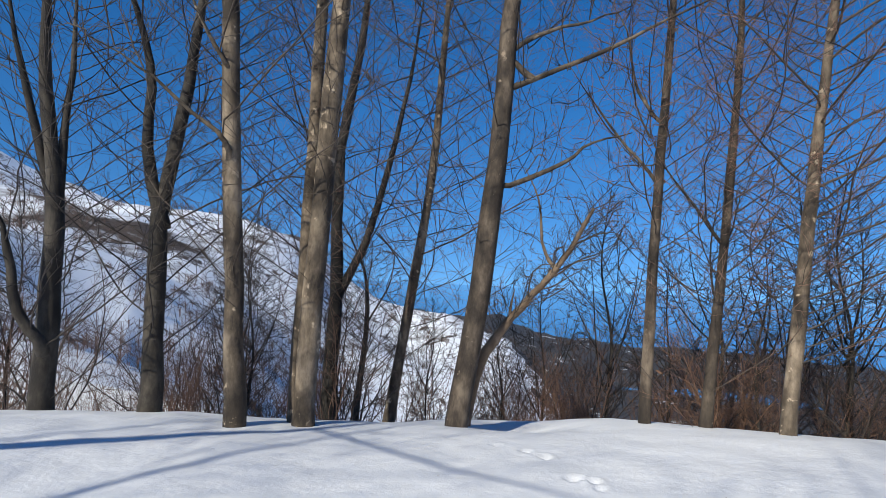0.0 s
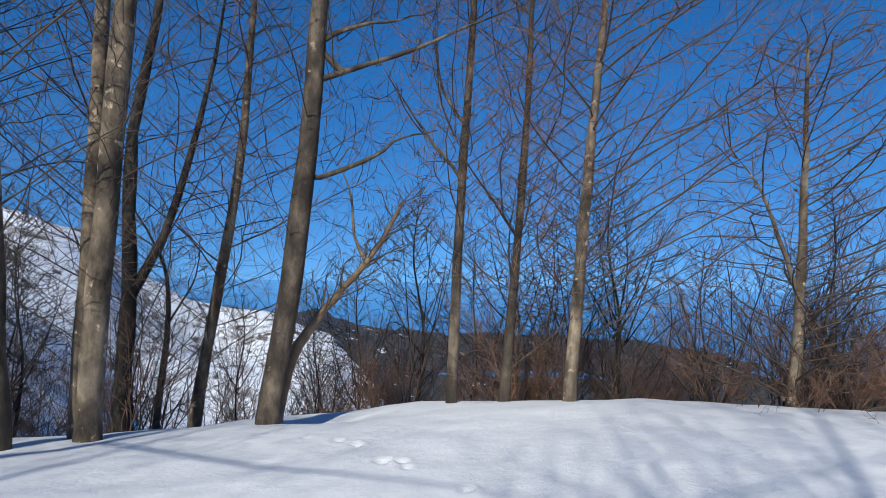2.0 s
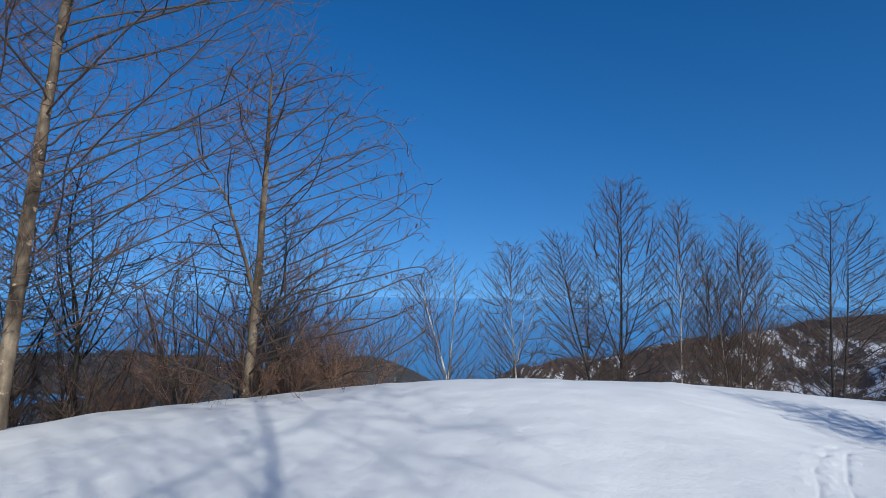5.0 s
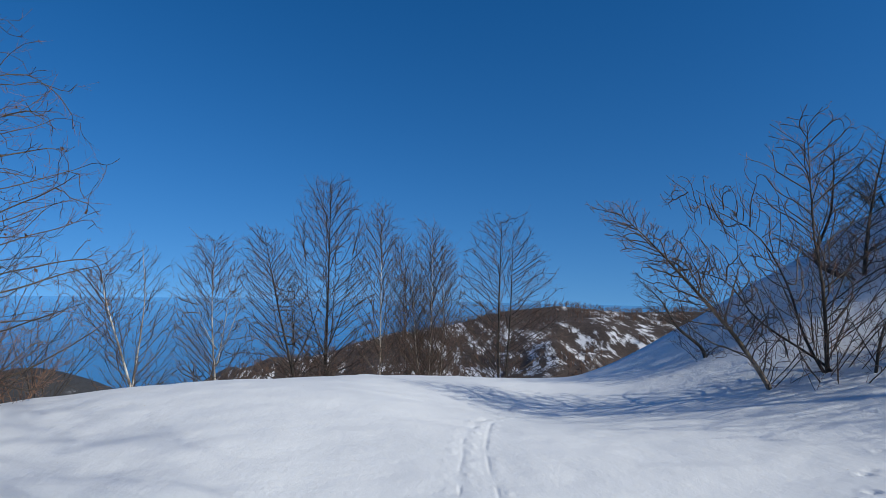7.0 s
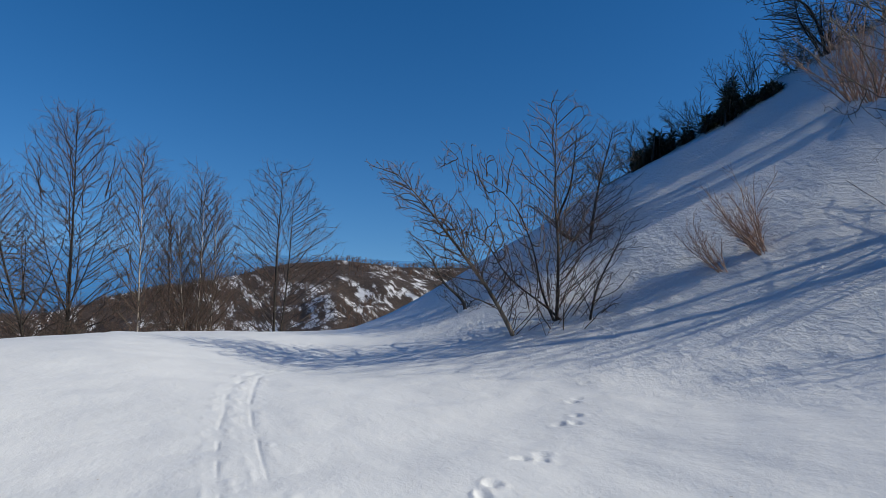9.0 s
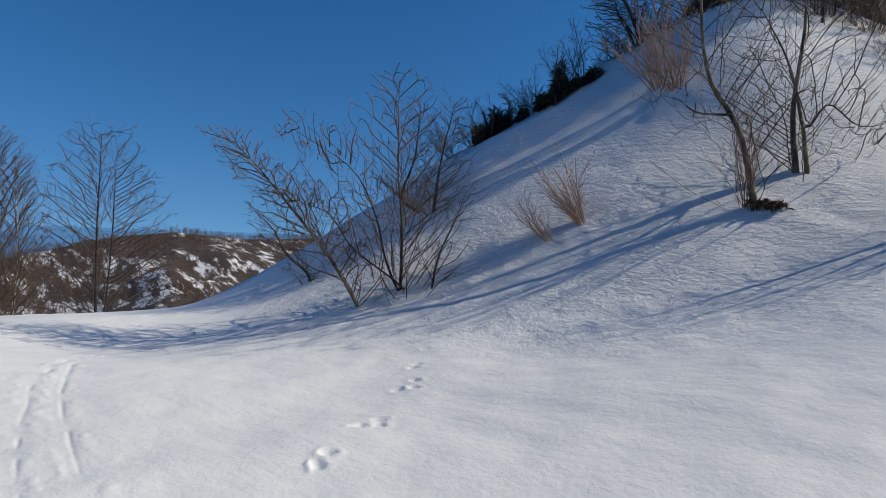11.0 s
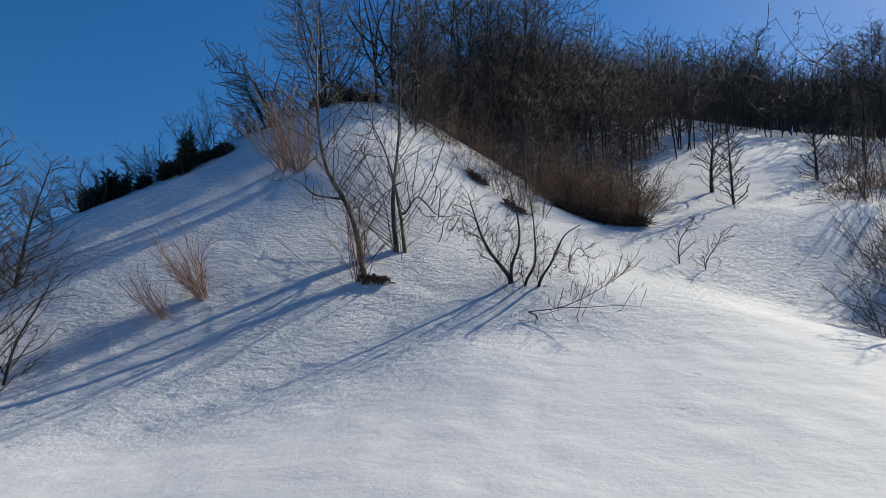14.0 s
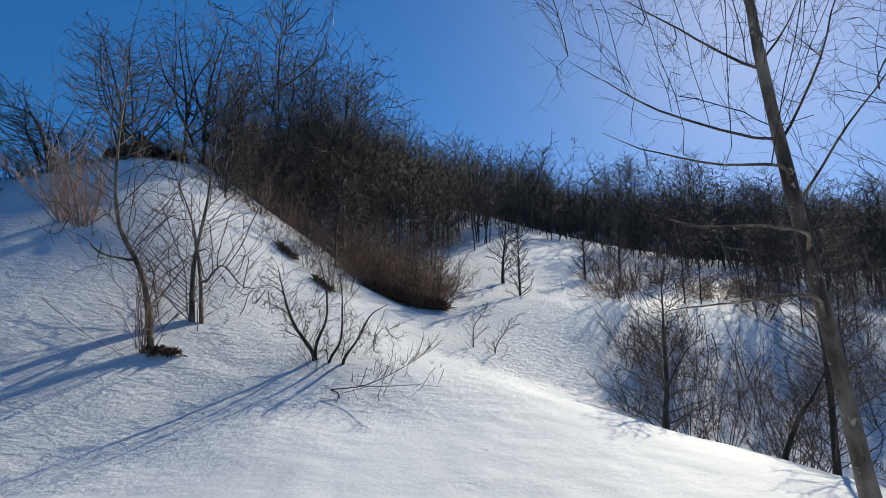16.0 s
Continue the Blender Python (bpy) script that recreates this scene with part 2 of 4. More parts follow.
def detail(x, y):
    """Small relief of the snow close by: drift ripples, tracks and prints."""
    d = np.hypot(x, y)
    z = 0.035 * ripple(x, y, 1.3) + 0.012 * ripple(x, y, 0.37)
    rho = np.hypot(x - 10, y + 25)
    z = z + 0.02 * ripple(x + 2 * y, y - x, 0.9) * step(-rho, -19, -15) * step(rho, 2, 5)
    for track in TRACKS:
        q = y - np.interp(x, track[0], track[1]) - 0.012 * ripple(x, 0 * x, 0.5)
        on = step(x, track[0][0], track[0][0] + 0.4) * step(-x, -track[0][-1], 1.2 - track[0][-1])
        deep = np.clip(0.35 + 1.5 * ripple(x, 0 * x + 3 * track[0][1], 0.24), 0.0, 1)
        # a shallow trough of pressed snow with a narrow groove and crumbs along its edge
        z = z - 0.003 * np.exp(-(q / 0.07) ** 4) * on
        z = z - 0.011 * deep * np.exp(-((q + 0.02) / (0.0026 * np.maximum(d, 5))) ** 2) * on
        z = z + 0.010 * np.clip(ripple(x, y, 0.085), 0, 1) * np.exp(-((np.abs(q) - 0.1) / 0.05) ** 2) * on
    for px, py, r in PRINTS:
        q = np.hypot(x - px, y - py) / r
        q = q * (1 + 0.25 * ripple(x, y, 0.06))
        z = z - 0.032 * np.exp(-q ** 3) + 0.012 * np.exp(-((q - 1.5) / 0.4) ** 2) * (1 + ripple(x, y, 0.09))
    return z * step(-d, -60, -30)


# two narrow ski tracks, as eastings and northings
TRACKS = [((3.3, 4.23, 4.86, 5.74, 7.42, 8.86, 11.03), (-0.72, -0.83, -0.9, -1.01, -1.31, -1.81, -2.68)), ((3.3, 4.13, 4.79, 5.72, 6.59, 7.51, 9.18, 11.2), (-1.08, -1.15, -1.21, -1.31, -1.41, -1.61, -2.03, -2.85))]
PRINTS = [(1.8, 5.67, 0.075), (1.95, 5.63, 0.065), (1.94, 5.41, 0.055), (1.58, 6.63, 0.06), (1.73, 6.42, 0.06), (1.3, 6.9, 0.05), (2.2, 4.7, 0.06)]
PRINTS += [(5.86, -5.12, 0.06), (5.95, -5.28, 0.05), (5.13, -4.32, 0.06), (5.04, -4.45, 0.06), (5.27, -4.66, 0.055), (4.24, -3.2, 0.065), (4.17, -3.33, 0.06), (4.3, -3.45, 0.055), (3.75, -2.57, 0.06), (3.6, -2.4, 0.05), (6.4, -5.8, 0.05)]
PRINTS += [(-1.0, -6.5, 0.03), (-1.35, -7.6, 0.03), (-1.8, -9.2, 0.03)]


def ground_z(x, y):
    return float(height(x, y))


def mesh_from(name, verts, quads, mats, index=None, smooth=True):
    me = bpy.data.meshes.new(name)
    verts, quads = np.asarray(verts, np.float32), np.asarray(quads, np.int32)
    w = quads.shape[1]
    me.vertices.add(len(verts))
    me.vertices.foreach_set("co", verts.ravel())
    me.loops.add(quads.size)
    me.loops.foreach_set("vertex_index", quads.ravel())
    me.polygons.add(len(quads))
    me.polygons.foreach_set("loop_start", np.arange(len(quads), dtype=np.int32) * w)
    for m in mats:
        me.materials.append(m)
    if index is not None:
        me.polygons.foreach_set("material_index", np.asarray(index, np.int32))
    me.polygons.foreach_set("use_smooth", np.full(len(quads), smooth))
    me.update(calc_edges=True)
    return me


def part(name, me, parent, label=""):
    ob = new(name, me)
    ob.parent = parent
    return tagged(ob, label)


# ---- ground ----
ang = np.radians(np.concatenate([np.linspace(-45, 93, 410, endpoint=False), np.linspace(93, 124, 230, endpoint=False), np.linspace(124, 232, 330, endpoint=False), np.linspace(232, 315, 60, endpoint=False)]))
rad = np.concatenate([np.linspace(0.2, 2.5, 8), np.linspace(2.6, 14, 230), np.geomspace(14.1, 60, 110), np.geomspace(61, 900, 110), np.geomspace(930, 4900, 12)])
RR, AA = np.meshgrid(rad, ang, indexing="ij")
GX, GY = RR * np.sin(AA), RR * np.cos(AA)
GZ = height(GX, GY) + detail(GX, GY)
gv = np.concatenate([np.stack([GX, GY, GZ], -1).reshape(-1, 3), [[0, 0, ground_z(0, 0)]]])
nr, na = RR.shape
i, j = np.meshgrid(np.arange(nr - 1), np.arange(na), indexing="ij")
j2 = (j + 1) % na
gq = np.stack([i * na + j, i * na + j2, (i + 1) * na + j2, (i + 1) * na + j], -1).reshape(-1, 4)[:, ::-1]
cx, cy = gv[gq].mean(1)[:, 0], gv[gq].mean(1)[:, 1]
cd, cb = np.hypot(cx, cy), np.degrees(np.arctan2(cx, cy)) + 5 * ripple(cx, cy, 35) + 2 * ripple(cx, cy, 11)
gi = np.zeros(len(gq), int)
gi[(cd > 45) & (cb < 14) & (cb > -90)] = 1
gi[(cd > 45) & (cb > 60) & (cb < 150)] = 2
gi[(cd > 45) & (cb >= 14) & (cb <= 60)] = 3
gi[(cd > 430)] = 3
gi[(cd > 70) & ((cb > 165) | (cb < -120))] = 2
ground = new("ground", mesh_from("ground", gv, gq, [snow, snow_slope, scrub_slope, hazy_wood_slope], gi))
tagged(ground, "wind-smoothed snow over a sunny hillside clearing", "snow", kind="structure")

sv = [[4950 * math.sin(a), 4950 * math.cos(a), SEA] for a in np.linspace(0, 2 * math.pi, 64, endpoint=False)] + [[90 * math.sin(a), 90 * math.cos(a), SEA] for a in np.linspace(0, 2 * math.pi, 64, endpoint=False)]
sq = [[k, (k + 1) % 64, 64 + (k + 1) % 64, 64 + k] for k in range(64)]
sea = new("water", mesh_from("water", sv, sq, [sea_m]))
tagged(sea, "calm deep blue sea far below", "sea", kind="structure")

# ---- trees ----


def tubes(groups, k):
    """Tapered tubes along polylines, as vertices and quads."""
    vs, qs, base = [], [], 0
    a = np.arange(k) * 2 * math.pi / k
    for P, R in groups:
        m, n2 = R.shape
        T = np.gradient(P, axis=1)
        T /= np.linalg.norm(T, axis=2, keepdims=True) + 1e-9
        ref = np.where(np.abs(T[:, :1, 2:3]) > 0.9, np.array([1.0, 0.2, 0]), np.array([0.1, 0.1, 1.0]))
        U = np.cross(T, np.broadcast_to(ref, T.shape))
        U /= np.linalg.norm(U, axis=2, keepdims=True) + 1e-9
        V = np.cross(T, U)
        ring = P[:, :, None, :] + R[:, :, None, None] * (np.cos(a)[:, None] * U[:, :, None, :] + np.sin(a)[:, None] * V[:, :, None, :])
        vs.append(ring.reshape(-1, 3))
        m0, i0, j0 = np.meshgrid(np.arange(m), np.arange(n2 - 1), np.arange(k), indexing="ij")
        j1 = (j0 + 1) % k
        o = base + m0 * n2 * k
        qs.append(np.stack([o + i0 * k + j0, o + i0 * k + j1, o + (i0 + 1) * k + j1, o + (i0 + 1) * k + j0], -1).reshape(-1, 4))
        base += m * n2 * k
    return np.concatenate(vs), np.concatenate(qs)


def resample(pts, count):
    """A smooth curve through a few points."""
    p = np.asarray(pts, float)
    p = np.vstack([2 * p[0] - p[1], p, 2 * p[-1] - p[-2]])
    u = np.linspace(0, len(p) - 3 - 1e-6, count)
    i = u.astype(int)
    f = (u - i)[:, None]
    a, b2, c, d = p[i], p[i + 1], p[i + 2], p[i + 3]
    return 0.5 * (2 * b2 + (c - a) * f + (2 * a - 5 * b2 + 4 * c - d) * f ** 2 + (3 * b2 - a - 3 * c + d) * f ** 3)


def sprout(rng, groups, count, t0, t1, angle, spread, length, n2, up, wob, ratio, thin, fade=0.6, longest=9.0, stout=0.006):
    """Side shoots, evenly spaced along the polylines in groups, to alternate sides of one plane each."""
    P0 = [(P[m], R[m]) for P, R in groups for m in range(len(P))]
    ln = np.array([np.linalg.norm(np.diff(P, axis=0), axis=1).sum() for P, R in P0])
    w = np.cumsum(ln ** 0.9)
    u = (np.arange(count) + 0.9 * rng.random(count)) / count * w[-1]
    pick = np.minimum(np.searchsorted(w, u), len(ln) - 1)
    t = t0 + (t1 - t0) * np.clip(1 - (w[pick] - u) / ln[pick] ** 0.9, 0, 1)
    pos, tan, rr = np.zeros((count, 3)), np.zeros((count, 3)), np.zeros(count)
    for k in np.unique(pick):
        P, R = P0[k]
        sel = np.where(pick == k)[0]
        q = t[sel] * (len(P) - 1)
        i0 = np.minimum(q.astype(int), len(P) - 2)
        f = q - i0
        a, c = P[i0], P[i0 + 1]
        pos[sel], tan[sel], rr[sel] = a + (c - a) * f[:, None], c - a, R[i0] * (1 - f) + R[i0 + 1] * f
    tan /= np.linalg.norm(tan, axis=1, keepdims=True) + 1e-9
    ref = np.where(np.abs(tan[:, 2:3]) > 0.9, np.array([1.0, 0.2, 0]), np.array([0.1, 0.1, 1.0]))
    e1 = np.cross(tan, ref)
    e1 /= np.linalg.norm(e1, axis=1, keepdims=True)
    e2 = np.cross(tan, e1)
    order = np.arange(count)
    az = (rng.random(len(ln)) * 3.14)[pick] + math.pi * (order % 2) + 0.55 * rng.normal(size=count)
    side = np.cos(az)[:, None] * e1 + np.sin(az)[:, None] * e2
    an = np.radians(angle + spread * rng.normal(size=count))[:, None]
    way = tan * np.cos(an) + side * np.sin(an)
    L = np.minimum(length * ln[pick], longest) * (1 - fade * t) * np.where(rng.random(count) < 0.2, 0.45, 0.72 + 0.5 * rng.random(count))
    p = pos.copy()
    out_p, out_r = np.zeros((count, n2, 3)), np.zeros((count, n2))
    out_p[:, 0] = p
    drift = rng.normal(size=(count, 3)) * wob * 0.4
    for q in range(1, n2):
        way = way + np.array([0, 0, up]) + drift + rng.normal(size=(count, 3)) * wob * 0.75
        way /= np.linalg.norm(way, axis=1, keepdims=True)
        p = p + way * (L / (n2 - 1))[:, None]
        out_p[:, q] = p
    r0 = np.maximum(np.minimum(rr * ratio, stout * L + thin), thin)
    out_r[:] = r0[:, None] * np.linspace(1, 0.22, n2)[None, :]
    return out_p, np.maximum(out_r, thin * 0.5)


def colonise(rng, roots, cloud, size, kill, wob, rounds=70):
    """Branches that grow from the root lines towards a cloud of points, fork where points pull apart and stop where they arrive."""
    pos, parent = [], []
    for line in roots:
        ln = np.concatenate([[0], np.cumsum(np.linalg.norm(np.diff(line, axis=0), axis=1))])
        u = np.linspace(0, ln[-1], max(3, int(ln[-1] / size)))
        pts = np.stack([np.interp(u, ln, line[:, k]) for k in range(3)], 1)
        first = -1 if not pos else int(np.argmin(((np.array(pos) - pts[0]) ** 2).sum(1)))
        for k, p in enumerate(pts):
            parent.append(first if k == 0 else len(pos) - 1)
            pos.append(p)
    fixed = len(pos)
    pos = np.array(pos)
    head = np.zeros_like(pos)
    dist = np.linalg.norm(cloud[:, None] - pos[None], axis=2)
    near, far = dist.argmin(1), dist.min(1)
    for _ in range(rounds):
        live = far > kill
        if not live.any():
            break
        d = cloud[live] - pos[near[live]]
        d /= np.linalg.norm(d, axis=1, keepdims=True) + 1e-9
        way = np.zeros((len(pos), 3))
        np.add.at(way, near[live], d)
        src = np.unique(near[live])
        way = way[src] / (np.linalg.norm(way[src], axis=1, keepdims=True) + 1e-6) + 0.55 * head[src] + rng.normal(size=(len(src), 3)) * wob
        way /= np.linalg.norm(way, axis=1, keepdims=True) + 1e-9
        fresh = pos[src] + size * way
        # no shoot where one stands already: what pulled there is given up
        tight = (((fresh[:, None] - pos[None]) ** 2).sum(2) < (0.62 * size) ** 2).any(1)
        far = np.where(np.isin(near, src[tight]) & live, 0, far)
        fresh, src, way = fresh[~tight], src[~tight], way[~tight]
        if not len(src):
            continue
        left = far > 0
        nd = np.full((len(cloud), len(fresh)), 1e9)
        nd[left] = np.sqrt(np.maximum((cloud[left] ** 2).sum(1)[:, None] + (fresh ** 2).sum(1)[None] - 2 * cloud[left] @ fresh.T, 0))
        k = nd.argmin(1)
        nearer = nd[np.arange(len(cloud)), k] < far
        near, far = np.where(nearer, len(pos) + k, near), np.where(nearer, nd[np.arange(len(cloud)), k], far)
        pos, head = np.vstack([pos, fresh]), np.vstack([head, way])
        parent.extend(src.tolist())
    return pos, parent, fixed


def chains(pos, parent, fixed, thin, power=0.44):
    """The grown branches as lines of points with radii, and how much each one carries."""
    m = len(pos)
    tips, kids = np.zeros(m), [[] for _ in range(m)]
    for k in range(m - 1, fixed - 1, -1):
        tips[k] = max(tips[k], 1)
        tips[parent[k]] += tips[k]
        kids[parent[k]].append(k)
    r = thin * np.maximum(tips, 1) ** power
    out, stack = [], [(k, c) for k in range(fixed) for c in kids[k]]
    while stack:
        a, b2 = stack.pop()
        row = [a, b2]
        while kids[b2]:
            best = max(kids[b2], key=lambda q: tips[q])
            stack.extend((b2, q) for q in kids[b2] if q != best)
            b2 = best
            row.append(b2)
        rad2 = r[row].copy()
        rad2[0] = rad2[1]
        out.append((pos[row], rad2, tips[row[1]], a < fixed))
    return out


def pack(rows):
    """Lines grouped by their number of points, for tubes()."""
    sizes = collections.defaultdict(list)
    for row in rows:
        sizes[len(row[0])].append(row)
    return [(np.stack([q[0] for q in g]), np.stack([q[1] for q in g])) for g in sizes.values()]


def tree(name, label, category, trunk, r, limbs=(), seed=0, n1=14, n2=120, n3=700, n4=0, t0=0.35, angle=50, up=0.10, length=0.38, thin=0.0033, woods=(None, None, None), stems=(), group="", tip=0.13, pull=None, sides=10, leaf=0, limb_r=0.4, bark_label="", single=True, wave=1.0, side=44, nodes=4, dense=1.0, reach=1.0, wide=0, step_len=0):
    rng = np.random.default_rng(seed + 11)
    bk, lb, tw = woods
    base = np.array(trunk[0], float)
    base[2] = min(base[2], ground_z(base[0], base[1])) if abs(base[2] - ground_z(base[0], base[1])) > 0.05 else base[2]
    top = tagged(new(name), label, category, group)
    top.location = base

    def line(pts, count, r0, r1, wobble, flare=0.0):
        c = resample(pts, count)
        c[1:] += rng.normal(size=(count - 1, 3)) * wobble
        rad2 = r0 + (r1 - r0) * np.linspace(0, 1, count)
        rad2 = rad2 * (1 + flare * np.exp(-np.linspace(0, 1, count) * 14)) * (1 + 0.04 * rng.normal(size=count))
        return c[None], np.maximum(rad2, 0.002)[None]

    foot = [tuple(base - np.array([0, 0, 0.35]))] if base[2] > trunk[0][2] - 0.3 else [tuple(base - np.array([0, 0, 0.3]))]
    main = line(foot + [tuple(p) for p in trunk], 22, r, r * tip, r * 0.05, 0.25)
    part("trunk", mesh_from("trunk", *_shift(tubes([main], sides), base), [bk]), top, bark_label)
    big = [main]
    for st in stems:
        sr = r * 0.75
        g = line([tuple(np.array(st[0]) - np.array([0, 0, 0.3]))] + [tuple(p) for p in st] if st[0][2] <= trunk[0][2] + 0.3 else st, 18, sr, sr * tip, sr * 0.05)
        part("stem", mesh_from("stem", *_shift(tubes([g], sides), base), [bk]), top)
        big.append(g)
    lims = []
    for li in limbs:
        body = np.concatenate([q[0][0] for q in big + lims])
        start = np.array(li[0], float)
        near = body[np.argmin((((body - start) * np.array([1, 1, 1.6])) ** 2).sum(1))]
        g = line([tuple(near)] + [tuple(q) for q in li], 14, r * limb_r, r * limb_r * 0.12, r * 0.05)
        part("limb", mesh_from("limb", *_shift(tubes([g], 7), base), [bk]), top)
        lims.append(g)
    # crown: a cloud round the leading lines, drawn to one side by pull; shoots rise outwards from the stem
    rise = 0.9 / math.tan(radians(angle))
    axis = big[0][0][0]
    tall = axis[-1, 2] - base[2]
    broad = wide or min(0.62 * length * tall, 3.4)
    count = min(max(int((5.0 if single else 2.6) * n2 * dense), 240 if tall > 2.2 else 60), 2600)
    lines = [g[0][0] for g in big]
    t = t0 + (1.04 - t0) * rng.random(count) ** 0.9
    core = np.array([lines[int(k)][min(int(f * (len(lines[int(k)]) - 1)), len(lines[int(k)]) - 1)] for k, f in zip(rng.integers(len(lines), size=count), t)])
    v = (t - t0) / (1.04 - t0)
    out = broad * rng.random(count) ** 0.36 * np.sin(math.pi * (0.25 + 0.67 * v)) ** 0.8
    a = rng.random(count) * 2 * math.pi
    flat = np.stack([np.cos(a), np.sin(a), 0 * a], 1)
    if pull is not None:
        flat += 0.6 * np.asarray(pull) * np.array([1, 1, 0])
    cloud = core + flat * out[:, None] + rng.normal(size=(count, 3)) * 0.12
    cloud[:, 2] += 0.25 * rise * out
    if lims:
        ends = np.concatenate([g[0][0][5:] for g in lims])
        extra = ends[rng.integers(len(ends), size=min(40, 420 // len(lims)) * len(lims))]
        cloud = np.vstack([cloud, extra + rng.normal(size=extra.shape) * min(0.42, 0.09 * tall) + np.array([0, 0, 0.04 * tall])])

    def axis_xy(z):
        return np.stack([np.interp(z, axis[:, 2], axis[:, 0]), np.interp(z, axis[:, 2], axis[:, 1])], 1)

    def fold(p, sign):
        q = p.copy()
        q[:, 2] += sign * rise * np.hypot(*(p[:, :2] - axis_xy(p[:, 2])).T)
        return q

    size = step_len or max(0.09, 0.024 * tall)
    pos, parent, fixed = colonise(rng, [fold(g[0][0], -1) for g in big + lims], fold(cloud, -1), size, 1.3 * size, 0.13 * wave)
    pos = fold(pos, 1)
    grown = chains(pos, parent, fixed, thin * 1.15, 0.5)
    boughs = sorted((q for q in grown if q[3]), key=lambda q: -q[2])[:n1] if single else []
    for q in boughs:
        part("branch", mesh_from("branch", *_shift(tubes([(q[0][None], q[1][None])], 5), base), [lb]), top)
    chosen = {id(q) for q in boughs}
    rest = pack([q for q in grown if id(q) not in chosen])
    part("crown", mesh_from("crown", *_shift(tubes(rest, 4 if single else 3), base), [lb]), top)
    t3 = sprout(rng, pack(grown), int((1.2 if single else 0.9) * n3 * dense), 0.1, 1.0, side - 8, 13, 0.7, nodes, up * 0.7 + 0.03, 0.15 * wave, 0.6, thin * 0.9, longest=3.6 * size * reach, stout=0.002, fade=0.4)
    fine = [t3]
    if n4:
        fine.append(sprout(rng, [t3], int(2.4 * n4 * dense), 0.15, 0.9, side, 14, 0.5, 3, up * 0.6, 0.2 * wave, 0.7, thin * 0.75, longest=1.6 * size * reach, stout=0.002))
    spray = part("twig_spray", mesh_from("twig_spray", *_shift(tubes(fine, 3), base), [tw]), top)
    tagged(spray, kind="stuff")
    if leaf:
        tips = fine[-1][0][rng.choice(len(fine[-1][0]), leaf)][:, -1]
        e = rng.normal(size=(leaf, 2, 3)) * 0.022
        lv = np.stack([tips - e[:, 0], tips + e[:, 1] * 0.6, tips + e[:, 0], tips - e[:, 1] * 0.6], 1).reshape(-1, 3)
        part("leaf_spray", mesh_from("leaf_spray", lv - base, np.arange(leaf * 4).reshape(-1, 4), [dead_leaf], smooth=False), top, "few shrivelled brown leaves")["kind"] = "stuff"
    return top


def _shift(vq, base):
    return vq[0] - base, vq[1]


def shrub(name, label, category, place, tall, wide, seed, stems=14, n2=120, n3=400, r=0.014, lean=(0, 0), wood=None, twig=None, thin=0.003, spread=0.35, up=0.12, single=True, group="", side=40):
    """A clump of stems from one foot."""
    rng = np.random.default_rng(seed + 301)
    base = np.array([place[0], place[1], ground_z(place[0], place[1])])
    top = tagged(new(name), label, category, group)
    top.location = base
    P = np.zeros((stems, 8, 3))
    a = rng.random(stems) * 2 * math.pi
    p = np.stack([np.cos(a), np.sin(a), 0 * a], 1) * wide * 0.25 * rng.random((stems, 1)) + np.array([0, 0, -0.15])
    way = np.stack([np.cos(a) * spread + lean[0], np.sin(a) * spread + lean[1], np.ones(stems)], 1) + rng.normal(size=(stems, 3)) * 0.12
    L = tall * (0.55 + 0.5 * rng.random(stems))
    drift = rng.normal(size=(stems, 3)) * 0.05
    for q in range(8):
        P[:, q] = p
        way = way + np.array([lean[0] * 0.02, lean[1] * 0.02, up]) + drift + rng.normal(size=(stems, 3)) * 0.12
        way /= np.linalg.norm(way, axis=1, keepdims=True)
        p = p + way * (L / 7)[:, None]
    R = (r * (0.5 + 0.7 * rng.random(stems)))[:, None] * np.linspace(1, 0.3, 8)[None]
    main = (P, R)
    if single:
        for k in range(stems):
            part("stem", mesh_from("stem", *tubes([(P[k:k + 1], R[k:k + 1])], 5), [wood]), top)
    else:
        part("stem_clump", mesh_from("stem_clump", *tubes([main], 3), [wood]), top)
    b2 = sprout(rng, [main], n2, 0.15, 0.95, side, 14, 0.34, 5 if single else 4, up, 0.15, 0.6, thin * 1.3)
    t3 = sprout(rng, [main, b2], n3, 0.2, 1.0, side, 15, 0.38, 4 if single else 3, up * 0.8, 0.2, 0.7, thin, longest=0.55)
    tagged(part("twig_spray", mesh_from("twig_spray", *tubes([b2, t3], 3), [twig]), top), kind="stuff")
    return top


def leaders(foot, tall, wide, count, seed, low=0.2, high=0.5, bent=0.03):
    """Lines of several leading limbs that part from the trunk and rise to a rounded crown."""
    r2 = np.random.default_rng(seed)
    lines = []
    for k in range(count):
        a = 6.283 * (k + r2.uniform(-0.3, 0.3)) / count
        t = low + (high - low) * r2.random()
        reach, end = wide * r2.uniform(0.75, 1.1), tall * r2.uniform(0.72, 1.0)
        rows = []
        for q, (out, rise) in enumerate(((0.0, 0.0), (0.42, 0.24), (0.78, 0.58), (1.0, 1.0))):
            w = reach * out * (1 - 0.25 * t)
            rows.append((foot[0] + math.cos(a) * w + r2.normal() * bent * wide, foot[1] + math.sin(a) * w + r2.normal() * bent * wide, foot[2] + tall * t + (end - tall * t) * rise))
        lines.append(rows)
    return lines


GREY = (beech_bark, grey_twig, grey_twig)
REDDISH = (beech_bark, grey_twig, red_twig)
UMBER = (brown_bark, grey_twig, red_twig)
DARK = (shaded_dark_bark, dark_twig, dark_twig)
BIRCH = (birch_bark, grey_twig, grey_twig)

